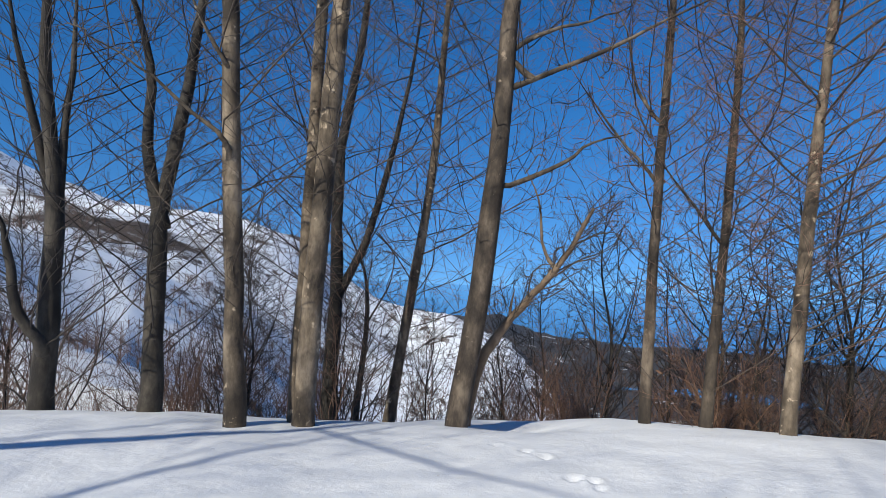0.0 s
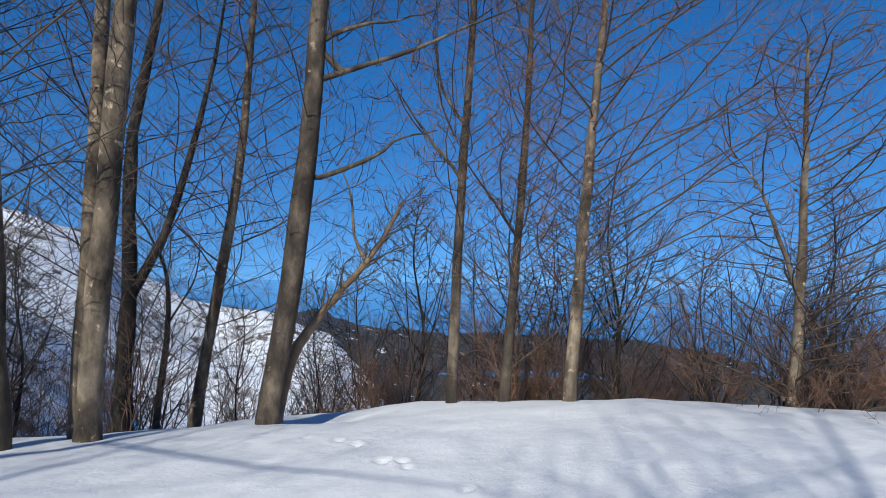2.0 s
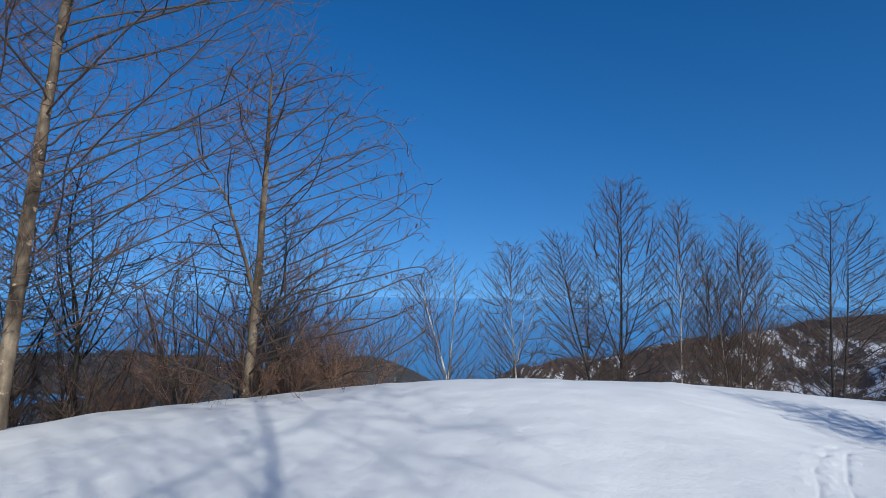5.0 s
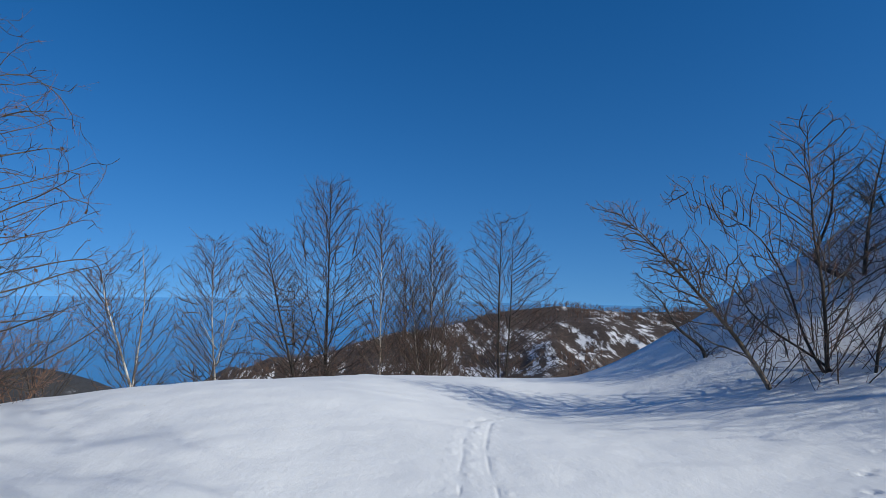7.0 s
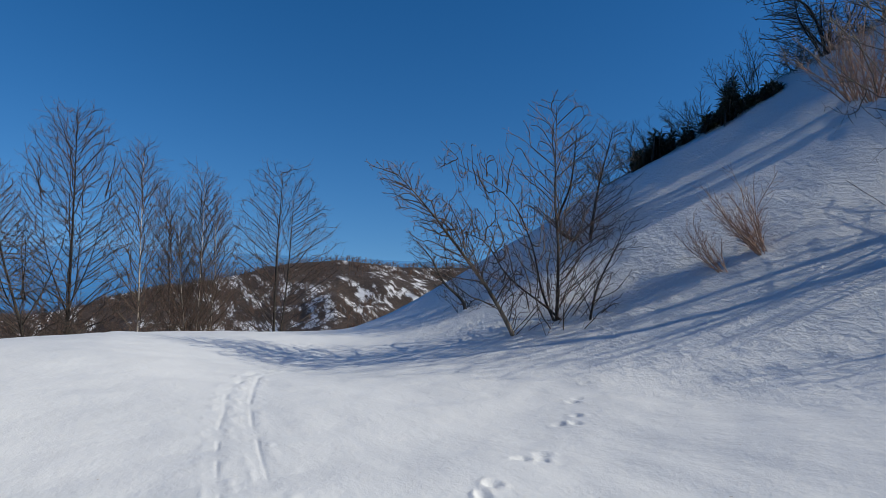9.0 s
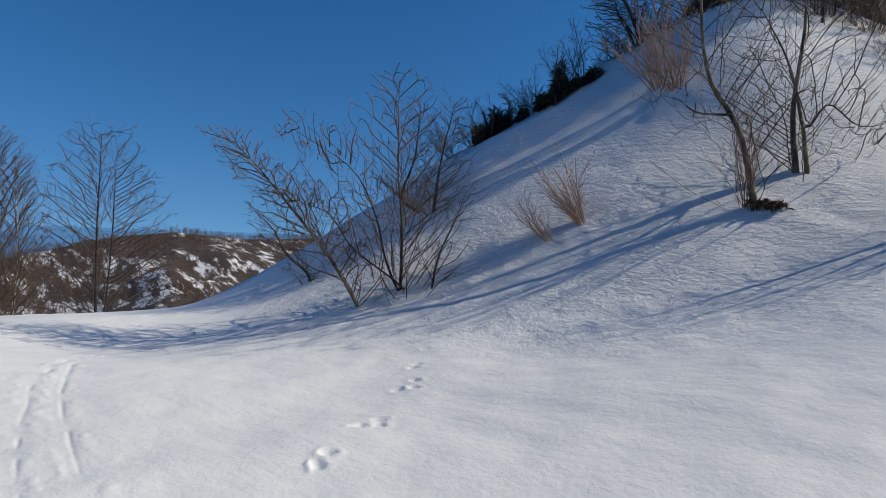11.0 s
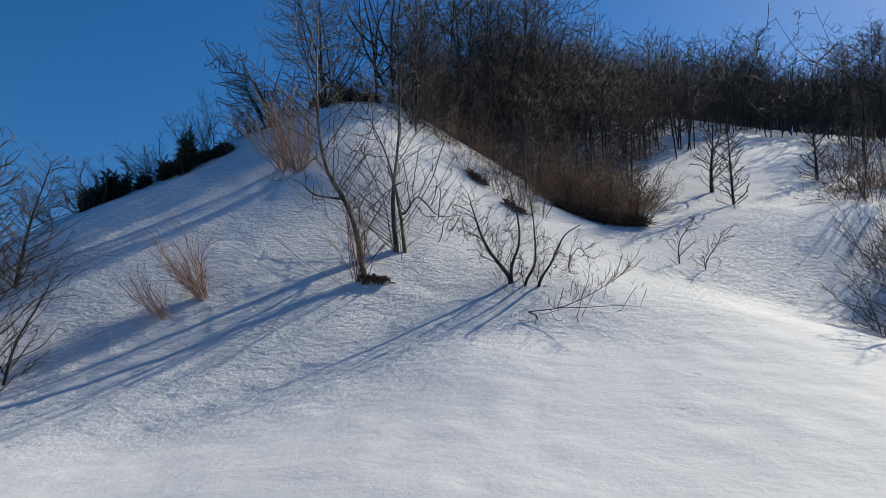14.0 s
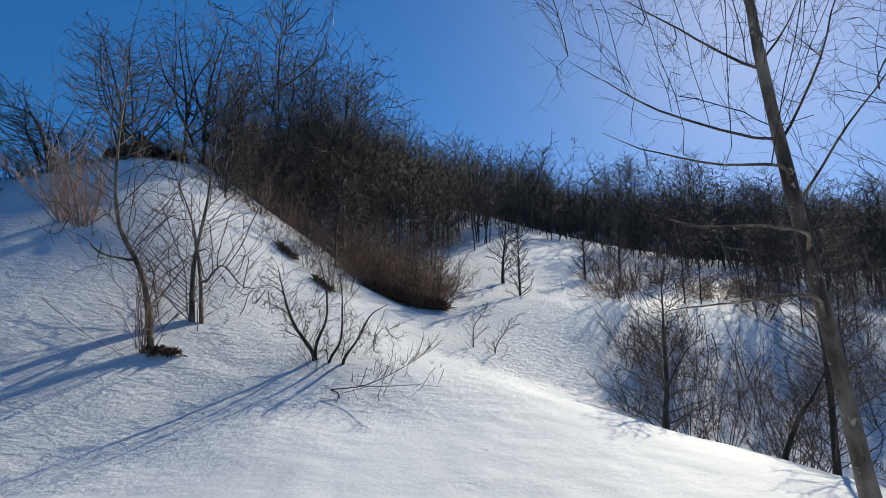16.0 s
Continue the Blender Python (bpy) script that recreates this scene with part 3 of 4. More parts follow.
# trees along the north rim of the clearing
tree("beech_tree", "straight grey-brown beech trunk with a thin bare crown", "tree", [(-1.66, 7.57, -0.17), (-1.81, 7.53, 2.06), (-1.95, 7.48, 4.33), (-2.04, 7.46, 5.75)] + [(-2.1, 7.4, 8.2), (-2.1, 7.4, 9.8)], 0.145, [[(-1.9, 7.29, 3.02), (-2.28, 7.16, 3.33), (-2.72, 6.98, 3.68), (-3.19, 6.73, 3.92)], [(-1.97, 7.37, 3.94), (-2.27, 7.27, 4.48), (-2.4, 7.22, 4.84)]], 1, 10, 160, 600, 400, t0=0.36, woods=GREY, group="rim trees", limb_r=0.28, tip=0.35, wide=2.2)
tree("beech_tree", "thick grey-brown beech trunk leaning slightly, bare crown", "tree", [(-0.92, 7.82, -0.31), (-0.85, 7.83, 2.13), (-0.73, 7.85, 5.01), (-0.64, 7.86, 6.13)] + [(-0.5, 7.9, 8.6), (-0.4, 7.9, 10.2)], 0.165, [], 2, 10, 160, 600, 400, t0=0.36, woods=GREY, group="rim trees", stems=[[(-1.08, 8.2, -0.34), (-1.05, 8.21, 2.15), (-1.02, 8.21, 5.16), (-0.97, 8.22, 6.1)] + [(-0.9, 8.3, 8.5)]], tip=0.35, wide=2.2)
tree("beech_tree", "leaning beech trunk with dappled shade in its bark and a long side limb", "tree", [(0.99, 7.97, -0.27), (1.3, 7.93, 2.25), (1.47, 7.9, 5.21), (1.58, 7.88, 6.5)] + [(1.8, 7.8, 8.8), (2.0, 7.8, 10.0)], 0.165, [[(1.59, 7.88, 4.09), (2.55, 7.63, 4.48), (3.28, 7.34, 4.84), (3.94, 7, 5.11)], [(1.48, 7.9, 4.48), (1.86, 7.82, 4.76), (2.4, 7.67, 4.89), (2.91, 7.49, 5.06)], [(1.41, 7.91, 2.76), (2.09, 7.76, 3.03), (2.49, 7.65, 3.32), (2.96, 7.48, 3.46)]], 3, 10, 170, 600, 400, t0=0.36, woods=(brown_bark, grey_twig, grey_twig), group="rim trees", limb_r=0.3, tip=0.35, wide=2.4)
tree("dark_tree", "dark rough-barked forked tree, bare branches", "tree", [(-3, 8.48, -0.29), (-3.04, 8.47, 1.92), (-2.98, 8.49, 2.6), (-2.76, 8.58, 4.49), (-2.69, 8.6, 5.69)] + [(-2.5, 8.7, 7.4)], 0.165, [[(-3.01, 8.48, 2.07), (-3.22, 8.4, 3.17), (-3.23, 8.39, 4.15), (-3.48, 8.27, 4.99), (-3.6, 8.22, 5.56)]], 4, 16, 200, 700, 400, t0=0.3, woods=DARK, group="rim trees", limb_r=0.7, wide=2.2)
tree("dark_tree", "many-stemmed mossy dark tree with bare spreading crown", "tree", [(-4.17, 8.14, -0.22), (-4.16, 8.14, 1.27), (-4.18, 8.13, 2.41), (-4.34, 8.03, 3.73), (-4.39, 8, 5.22)] + [(-4.4, 8.0, 7.0)], 0.17, [[(-4.13, 7.93, 0.53), (-4.33, 7.81, 1.01), (-4.43, 7.74, 1.6), (-4.52, 7.69, 1.99), (-4.71, 7.55, 2.43)], [(-4.17, 8.13, 1.98), (-4.13, 8.16, 3.06), (-4.11, 8.17, 4.23), (-4.12, 8.17, 5.33)], [(-4.24, 8.21, 2.13), (-4.46, 8.08, 3.24), (-4.66, 7.95, 4.18), (-4.79, 7.86, 5.04)]], 5, 16, 210, 750, 450, t0=0.3, woods=DARK, group="rim trees", limb_r=0.55, wide=2.4)
tree("dark_tree", "dark forked tree standing behind the rim, bare", "tree", [(-0.93, 10.55, -0.8), (-0.9, 10.55, 1.19), (-0.96, 10.54, 3.32), (-0.69, 10.57, 5.52), (-0.57, 10.58, 6.95)] + [(-0.4, 10.6, 8.8)], 0.16, [[(-0.85, 10.56, 1.19), (-0.42, 10.59, 2.18), (-0.02, 10.61, 3.88), (0.21, 10.61, 5.2), (0.35, 10.61, 6.43)]], 6, 22, 300, 1100, 900, t0=0.35, woods=(shaded_dark_bark, dark_twig, red_twig), group="rim trees", limb_r=0.65, wide=2.9)
tree("young_tree", "thin dark crooked tree below the rim", "tree", [(-0.59, 12.58, -1.26), (-0.47, 12.59, 0.43), (-0.57, 12.59, 1.59), (-1.14, 12.54, 2.72)], 0.09, [[(-0.46, 12.59, 0.55), (-0.03, 12.61, 1.38), (0.04, 12.61, 2.2)]], 7, 12, 120, 500, 400, t0=0.4, woods=DARK, group="rim trees")
tree("beech_tree", "slender leaning beech with bare upswept twigs", "tree", [(0.12, 10.11, -0.68), (0.42, 10.11, 1.63), (0.64, 10.1, 3.43), (0.77, 10.09, 6.21), (0.86, 10.09, 7.39)] + [(1.0, 10.1, 9.0)], 0.112, [], 8, 22, 300, 1100, 1000, t0=0.3, woods=REDDISH, group="rim trees", angle=55, wide=2.3)
tree("broken_tree", "split leaning tree with torn orange-brown wood", "tree", [(1.13, 8.35, -0.36), (1.31, 8.33, 0.46), (1.55, 8.29, 0.86), (1.94, 8.21, 1.36), (2.35, 8.11, 1.9), (2.67, 8.01, 2.55)], 0.10, [[(2.25, 8.14, 1.71), (2.06, 8.18, 2.01), (2, 8.2, 2.61), (1.8, 8.24, 3.07)], [(1.66, 8.27, 0.97), (1.68, 8.27, 1.23), (1.73, 8.26, 1.46)]], 9, 8, 90, 420, 300, t0=0.65, woods=(torn_wood, grey_twig, grey_twig), group="rim trees", tip=0.25)
tree("beech_tree", "slim straight beech with sparse ascending branches", "tree", [(3.54, 8.21, -0.18), (3.62, 8.17, 2.97), (3.72, 8.12, 5.35), (3.76, 8.11, 6.53)] + [(3.9, 8.0, 8.6)], 0.102, [[(3.58, 8.19, 3.01), (3.16, 8.36, 3.57), (2.78, 8.5, 4.14), (2.47, 8.59, 4.64)], [(3.61, 8.17, 3.82), (3.31, 8.3, 4.35), (3.19, 8.35, 5.09), (2.96, 8.44, 5.59)]], 10, 16, 200, 900, 900, t0=0.4, woods=UMBER, group="rim trees", limb_r=0.35, wide=1.9)
tree("beech_tree", "dark slim beech with fine upswept twigs", "tree", [(4.31, 8.05, -0.16), (4.45, 7.97, 2.12), (4.53, 7.92, 3.78), (4.58, 7.89, 5.46), (4.61, 7.88, 6.39)] + [(4.7, 7.8, 7.6)], 0.095, [[(4.41, 7.99, 2.19), (4.1, 8.16, 2.72), (3.79, 8.31, 3.2), (3.58, 8.41, 3.68)]], 12, 44, 380, 1500, 1300, t0=0.28, woods=UMBER, group="rim trees", angle=50, up=0.03, length=0.42, wave=0.55, leaf=60, limb_r=0.35, wide=1.8)
tree("beech_tree", "sunlit tan beech with many long rising branches", "tree", [(5.04, 7.47, -0.1), (5.18, 7.37, 2.41), (5.28, 7.3, 3.95), (5.37, 7.22, 5.35), (5.41, 7.2, 6.27)] + [(5.5, 7.1, 7.8)], 0.112, [], 13, 64, 560, 2000, 1600, t0=0.3, woods=REDDISH, group="rim trees", angle=58, up=0.025, length=0.52, pull=(0.45, -0.4, 0), wave=0.5, limb_r=0.35, wide=2.5)
tree("beech_tree", "small tan beech with fanned twigs and few dry leaves", "tree", [(8.25, 6.52, -0.21), (8.31, 6.44, 1.13), (8.36, 6.38, 3.39), (8.39, 6.34, 5.25)], 0.12, [[(8.3, 6.46, 1.41), (8.11, 6.69, 2.42), (7.98, 6.84, 3.01), (7.79, 7.07, 3.5)]], 14, 60, 560, 2000, 1600, t0=0.27, woods=REDDISH, group="rim trees", angle=63, up=0.014, length=0.68, wave=0.5, leaf=160, pull=(0.2, -0.35, 0), limb_r=0.45, tip=0.15, wide=2.6)

# the row of birches and beeches beyond the eastern hump
FINE = (shaded_dark_bark, dark_twig, brown_twig)
tree("birch_tree", "forked white birch with fine bare twigs", "tree", [(22.93, 8.47, -2.26), (22.59, 9.32, 0.77), (22.49, 9.56, 2.06)], 0.065, [], 21, 24, 220, 800, 500, t0=0.25, woods=(birch_bark, grey_twig, brown_twig), group="east row", stems=[[(22.93, 8.47, -2.26), (23.02, 8.23, 0.91), (22.97, 8.38, 3.02)]], thin=0.0066, angle=36, length=0.5, wave=0.6, up=0.05, wide=1.5, dense=0.95, step_len=0.2)
tree("birch_tree", "bushy pale birch, bare", "tree", [(24.73, 6.04, -2.17), (24.67, 6.25, 0.45), (24.67, 6.28, 3.36)], 0.055, leaders([(24.73, 6.04, -2.17), (24.67, 6.25, 0.45), (24.67, 6.28, 3.36)][0], 4.8, 1.4, 3, 301, 0.1, 0.35), 22, 60, 420, 1300, 500, t0=0.15, woods=(birch_bark, grey_twig, brown_twig), group="east row", thin=0.0066, angle=36, length=0.48, wave=0.35, up=0.012, limb_r=0.5, side=34, wide=1.7, dense=0.95, step_len=0.2)
tree("beech_tree", "dark bare beech leaning over the snow", "tree", [(26.26, 3.2, -2.13), (26.17, 3.84, 0.47), (26.06, 4.58, 3.82)], 0.08, leaders([(26.26, 3.2, -2.13), (26.17, 3.84, 0.47), (26.06, 4.58, 3.82)][0], 5.2, 1.3, 4, 302, 0.05, 0.35), 23, 80, 600, 1800, 600, t0=0.12, woods=FINE, group="east row", thin=0.0066, angle=38, length=0.5, wave=0.25, up=0.012, limb_r=0.5, side=34, wide=1.9, dense=0.95, step_len=0.2)
tree("beech_tree", "large many-limbed beech with a rounded brown crown", "tree", [(27.39, 1.92, -2.29), (27.39, 1.91, 2), (27.38, 1.94, 6.3)], 0.085, leaders([(27.39, 1.92, -2.29), (27.39, 1.91, 2), (27.38, 1.94, 5.95)][0], 6.3, 1.1, 4, 303, 0.03, 0.2), 24, 110, 900, 2600, 800, t0=0.16, woods=FINE, group="east row", thin=0.0066, angle=36, length=0.46, wave=0.25, up=0.012, limb_r=0.5, side=34, wide=2.4, dense=0.95, step_len=0.2)
for k, (line_pts, wide) in enumerate((([(26.44, -0.53, -2.28), (26.44, -0.48, 2.02), (26.44, -0.44, 5.1)], 1.0), ([(27.34, -2.38, -2.71), (27.36, -2.12, -0.54), (27.38, -1.88, 2.53)], 0.9), ([(27.3, -2.8, -2.71), (27.29, -2.85, 1.13), (27.29, -2.82, 4.54)], 1.4), ([(27.74, -3.35, -2.74), (27.72, -3.48, 0.2), (27.74, -3.32, 3.5)], 1.2), ([(28.39, -1.77, -2.77), (28.39, -1.7, 0.58), (28.4, -1.51, 3.82)], 1.0))):
    tree("birch_tree", "slim white-barked birch with bare top", "tree", line_pts, 0.052, [], 25 + k, 28, 260, 1000, 500, t0=0.3, woods=(birch_bark, grey_twig, brown_twig), group="east row", thin=0.0066, angle=32, length=0.3, wave=0.3, up=0.05, limb_r=0.45, wide=1.1 + 0.2 * wide, dense=0.95, step_len=0.2)
tree("beech_tree", "lone twin-stemmed beech with a wide brown crown", "tree", [(30.68, -6.8, -3.34), (30.69, -6.77, 0.66), (30.66, -6.87, 5.34)], 0.10, [], 31, 170, 1100, 2800, 800, t0=0.16, woods=FINE, group="east row", stems=[[(30.6, -7.12, -3.3), (30.54, -7.37, 0.69), (30.52, -7.45, 4.17)]], thin=0.0066, angle=52, length=0.6, wave=0.25, up=0.015, side=36, wide=3.3, dense=0.95, step_len=0.2)

# trees on the foot of the hill
tree("willow_tree", "crooked small tree leaning out from the slope", "tree", [(9.2, -6.59, 0.06), (9.49, -6.17, 0.93), (9.87, -5.54, 1.85), (10.12, -5.04, 2.51), (10.33, -4.59, 3.01)], 0.052, [[(9.58, -6.03, 1.13), (9.48, -6.18, 1.83), (9.44, -6.25, 2.15)]], 41, 30, 150, 420, 500, t0=0.3, woods=(beech_bark, grey_twig, red_twig), group="slope trees", angle=55, length=0.5, thin=0.004, pull=(0, 0, 0.5), wide=1.1)
tree("willow_tree", "multi-stemmed bare tree rooted in the snow slope", "tree", [(8.9, -7.32, 0.54), (8.91, -7.3, 1.68), (8.98, -7.22, 2.73), (9.01, -7.18, 4.38)], 0.044, [], 42, 40, 300, 900, 900, t0=0.36, woods=(brown_bark, grey_twig, red_twig), group="slope trees", stems=[[(8.82, -7.41, 0.08), (9.07, -7.1, 0.92), (9.23, -6.9, 1.87), (9.5, -6.52, 2.7), (10.02, -5.67, 3.31)], [(8.72, -7.52, 0.2), (8.97, -7.23, 0.61), (9.46, -6.58, 1.2), (9.71, -6.19, 1.83), (9.99, -5.72, 2.02)]], angle=46, length=0.42, thin=0.0042, wave=0.8, up=0.03, side=46, wide=1.35)
tree("sapling", "thin dark sapling bent over the snow", "sapling", [(8.27, -7.58, 0.61), (8.19, -7.66, 1.2), (8.01, -7.85, 1.82), (7.89, -7.97, 2.33)], 0.03, [[(8.28, -7.56, 0.69), (8.46, -7.37, 1.28), (8.56, -7.26, 1.79)]], 43, 8, 30, 60, t0=0.3, woods=DARK, group="slope trees")
tree("young_tree", "stunted tree on the skyline of the slope", "tree", [(11.7, -10.19, 1.99), (12.05, -9.78, 2.43), (11.86, -10.01, 3.45), (11.8, -10.08, 4.75)], 0.07, [], 44, 20, 200, 700, 300, t0=0.25, woods=(shaded_dark_bark, dark_twig, brown_twig), group="slope trees", length=0.5)
tree("young_tree", "stunted bushy tree on the skyline", "tree", [(11.13, -10.09, 2.15), (11.03, -10.19, 3.4), (10.84, -10.39, 4.78)], 0.06, [], 45, 26, 240, 800, 300, t0=0.2, woods=(shaded_dark_bark, dark_twig, brown_twig), group="slope trees", length=0.5)
tree("young_tree", "low dark tree curling over the snow edge", "tree", [(12.49, -7.39, 0.42), (12.74, -6.95, 0.88), (12.88, -6.68, 1.42), (13.04, -6.36, 1.81)], 0.05, [], 46, 14, 120, 400, t0=0.3, woods=DARK, group="slope trees", length=0.5)
tree("oak_tree", "crooked bare tree with clustered shoots and grass at its foot", "tree", [(3.99, -11.19, 2.24), (4.26, -11.09, 3.55), (4.78, -10.88, 4.61), (4.96, -10.8, 6.03), (4.97, -10.79, 7.64)], 0.075, [[(4.38, -10.94, 3.86), (4.88, -10.72, 3.92), (5.13, -10.6, 4.14), (5.38, -10.48, 4.25)]], 47, 16, 150, 600, 300, t0=0.4, woods=(beech_bark, grey_twig, pale_twig), group="slope trees", wide=1.7)
tree("oak_tree", "twin-trunked grey tree with knobbly bare branches", "tree", [(3.73, -12.43, 3.01), (3.83, -12.4, 4.09), (3.74, -12.43, 5.53), (3.71, -12.44, 7.1)], 0.078, [[(3.53, -12.39, 3.82), (3.27, -12.46, 4.17), (2.84, -12.56, 3.75), (2.32, -12.66, 3.78)]], 48, 18, 170, 500, 300, t0=0.25, woods=(beech_bark, grey_twig, pale_twig), group="slope trees", stems=[[(3.57, -12.48, 3.01), (3.7, -12.44, 3.96), (3.96, -12.36, 5.05), (4.41, -12.21, 6.05)]], wide=1.7)
tree("young_tree", "low many-stemmed tree in a snow hollow", "tree", [(1.13, -11, 2.29), (1.49, -10.96, 2.78), (1.7, -10.93, 3.26), (1.88, -10.91, 3.85)], 0.05, [], 49, 16, 170, 800, 500, t0=0.3, woods=(shaded_dark_bark, dark_twig, brown_twig), group="slope trees", stems=[[(1.09, -11, 2.49), (0.95, -11.02, 2.95), (0.99, -11.01, 3.51), (1.16, -11, 4.08)], [(0.83, -10.92, 2.19), (0.66, -10.93, 2.57), (0.67, -10.93, 3.2), (0.75, -10.93, 3.84)], [(0.58, -10.93, 2.21), (0.37, -10.94, 2.56), (0.14, -10.94, 3.03), (-0.15, -10.93, 3.23)]], length=0.5)
tree("fallen_branch", "dark bare branch half buried in snow", "branch", [(x, y, z + 0.06) for x, y, z in [(0.57, -9.84, 1.54), (0.7, -9.84, 1.61), (0.22, -9.86, 1.68), (-0.23, -9.85, 1.87), (-0.68, -9.83, 2.15), (-0.9, -9.81, 2.29)]], 0.013, [[(x, y, z + 0.06) for x, y, z in q] for q in ([(0.22, -9.86, 1.68), (-0.23, -9.85, 1.69), (-0.69, -9.83, 1.72), (-1.1, -9.79, 1.69)], [(0.55, -9.74, 1.37), (0.56, -9.74, 1.54), (0.13, -9.76, 1.68), (-0.13, -9.76, 1.95)])], 50, 14, 60, 160, t0=0.15, woods=DARK, limb_r=0.7, length=0.3, thin=0.003, side=54, up=0.03)
tree("young_tree", "dark spreading tree on the ridge edge", "tree", [(-5.9, -11.81, 1.28), (-5.96, -11.78, 1.95), (-5.97, -11.78, 2.87), (-6, -11.76, 4.07)], 0.085, [[(-5.95, -11.79, 1.83), (-6.34, -11.58, 2.63), (-6.77, -11.32, 2.97)]], 51, 26, 300, 1100, 600, t0=0.2, woods=DARK, group="gully trees", angle=58, length=0.6, up=0.05, side=54, wave=1.2)
tree("young_tree", "dark slim tree down in the gully", "tree", [(-7.29, -9.11, 0.55), (-7.33, -9.07, 1.75), (-7.33, -9.07, 3.03), (-7.39, -9.02, 4.3)], 0.08, [], 52, 16, 160, 600, 300, t0=0.3, woods=DARK, group="gully trees")
tree("young_tree", "leaning dark tree in the gully", "tree", [(-6.43, -9.14, 0.71), (-6.62, -9, 1.3), (-6.84, -8.83, 1.74), (-7.06, -8.65, 2.25)], 0.06, [], 53, 14, 130, 500, 300, t0=0.3, woods=DARK, group="gully trees")
tree("beech_tree", "tall bare beech against the sun with drooping limbs", "tree", [(-4.28, -5.1, 0.48), (-4.25, -5.13, 0.92), (-4.17, -5.2, 2.19), (-4.07, -5.28, 3.48), (-3.97, -5.36, 5.04), (-3.9, -5.4, 6.14), (-3.6, -5.5, 7.1)] + [(-2.8, -5.8, 8.4), (-2.35, -6.0, 10.2), (-2.1, -6.1, 11.6), (-2.0, -6.2, 13.0)], 0.096, [[(-3.92, -5.27, 4.21), (-3.13, -5.81, 4.72), (-2.57, -6.1, 5.21), (-2.13, -6.27, 5.59)], [(-3.8, -5.11, 3.86), (-3.31, -5.46, 3.99), (-2.77, -5.78, 4.25), (-2.38, -5.96, 4.5)], [(-3.92, -5.4, 5.13), (-3.39, -5.77, 5.76), (-3.06, -5.96, 6.13), (-2.67, -6.16, 6.52)], [(-4.24, -5.52, 4.4), (-4.54, -5.27, 5.1), (-4.72, -5.09, 5.85), (-4.8, -5.01, 6.22)], [(-4.36, -5.55, 3.7), (-4.7, -5.26, 4.35), (-5, -4.96, 4.86), (-5.2, -4.73, 5.22)], [(-3.77, -4.88, 2.53), (-3.43, -5.14, 2.52), (-3.09, -5.36, 2.48), (-2.62, -5.63, 2.44)], [(-3.78, -4.87, 3.11), (-3.45, -5.12, 3.23), (-2.91, -5.47, 3.33), (-2.24, -5.8, 3.86)], [(-4.02, -5.45, 5.24), (-4.26, -5.25, 5.63), (-4.4, -5.13, 6.05)]] + [[(-3.85, -5.45, h), (-3.1, -5.8, h + 0.4), (-2.2, -6.2, h + 0.9), (-1.2, -6.5, h + 1.5)] for h in (6.6, 7.3, 8.0, 8.8)] + [[(-3.85, -5.45, h), (-4.6, -5.0, h + 0.6), (-5.4, -4.6, h + 1.3)] for h in (7.0, 8.4)], 54, 26, 560, 1500, 900, t0=0.5, woods=(beech_bark, dark_twig, dark_twig), limb_r=0.22, up=0.06, tip=0.1)
tree("beech_tree", "tall leaning bare beech casting a long shadow", "tree", [(-6.25, 4.0, 0), (-6.15, 2.52, 3.4), (-6.18, 1.83, 4.6), (-6.1, 1.03, 6), (-5.9, 0.6, 7.5), (-5.6, 0.3, 9.2)], 0.14, [[(-6.1, 1.03, 6), (-5.88, 0.91, 6.0), (-4.75, -0.7, 6.3), (-3.85, -1.9, 6.6), (-3.2, -3.1, 7.0)]], 55, 12, 90, 260, 0, t0=0.6, woods=GREY, limb_r=0.35)
for k, (x, y, h) in enumerate(((-9.3, -8.0, 9.0), (-9.4, -4.1, 12.5), (-12.5, 0.6, 12.0), (-12.0, -4.5, 13.0))):
    z = ground_z(x, y)
    tree("beech_tree", "bare beech whose shadow falls across the snow", "tree", [(x, y, z), (x + 0.1, y, z + 0.3 * h), (x - 0.1, y + 0.2, z + 0.7 * h), (x, y, z + h)], 0.13, [], 90 + k, 12, 140, 420, 0, t0=0.45, woods=GREY, group="western trees", length=0.45)
tree("young_tree", "lone small tree on the snowy saddle", "tree", [(-5.92, -23.5, 5.5), (-5.87, -23.51, 7.07), (-5.82, -23.53, 8.82)], 0.09, [], 56, 16, 160, 500, t0=0.45, woods=DARK, thin=0.008, length=0.3, wave=0.7, dense=0.4)
for k, line_pts in enumerate(([(-2.83, -17.01, 3.55), (-3.02, -16.98, 3.93), (-3.15, -16.95, 4.1)], [(-3.47, -16.89, 3.03), (-3.75, -16.83, 3.53), (-3.91, -16.79, 3.86)])):
    tree("sapling", "thin bent sapling poking out of the snow", "sapling", line_pts, 0.02, [], 57 + k, 7, 24, 60, t0=0.2, woods=DARK, thin=0.004, length=0.6)
for k, line_pts in enumerate(([(-10.58, -28.31, 8.01), (-10.56, -28.31, 8.97), (-10.52, -28.33, 10.05)], [(-14.63, -33.13, 10.42), (-14.72, -33.08, 11.79), (-14.72, -33.09, 12.9)], [(-5.88, -26.6, 7.76), (-5.97, -26.58, 8.88), (-6.03, -26.56, 10.02)])):
    tree("young_tree", "small dark tree on the snowy saddle", "tree", line_pts, 0.09, [], 87 + k, 18, 120, 400, t0=0.25, woods=DARK, thin=0.009, length=0.5, dense=0.4)
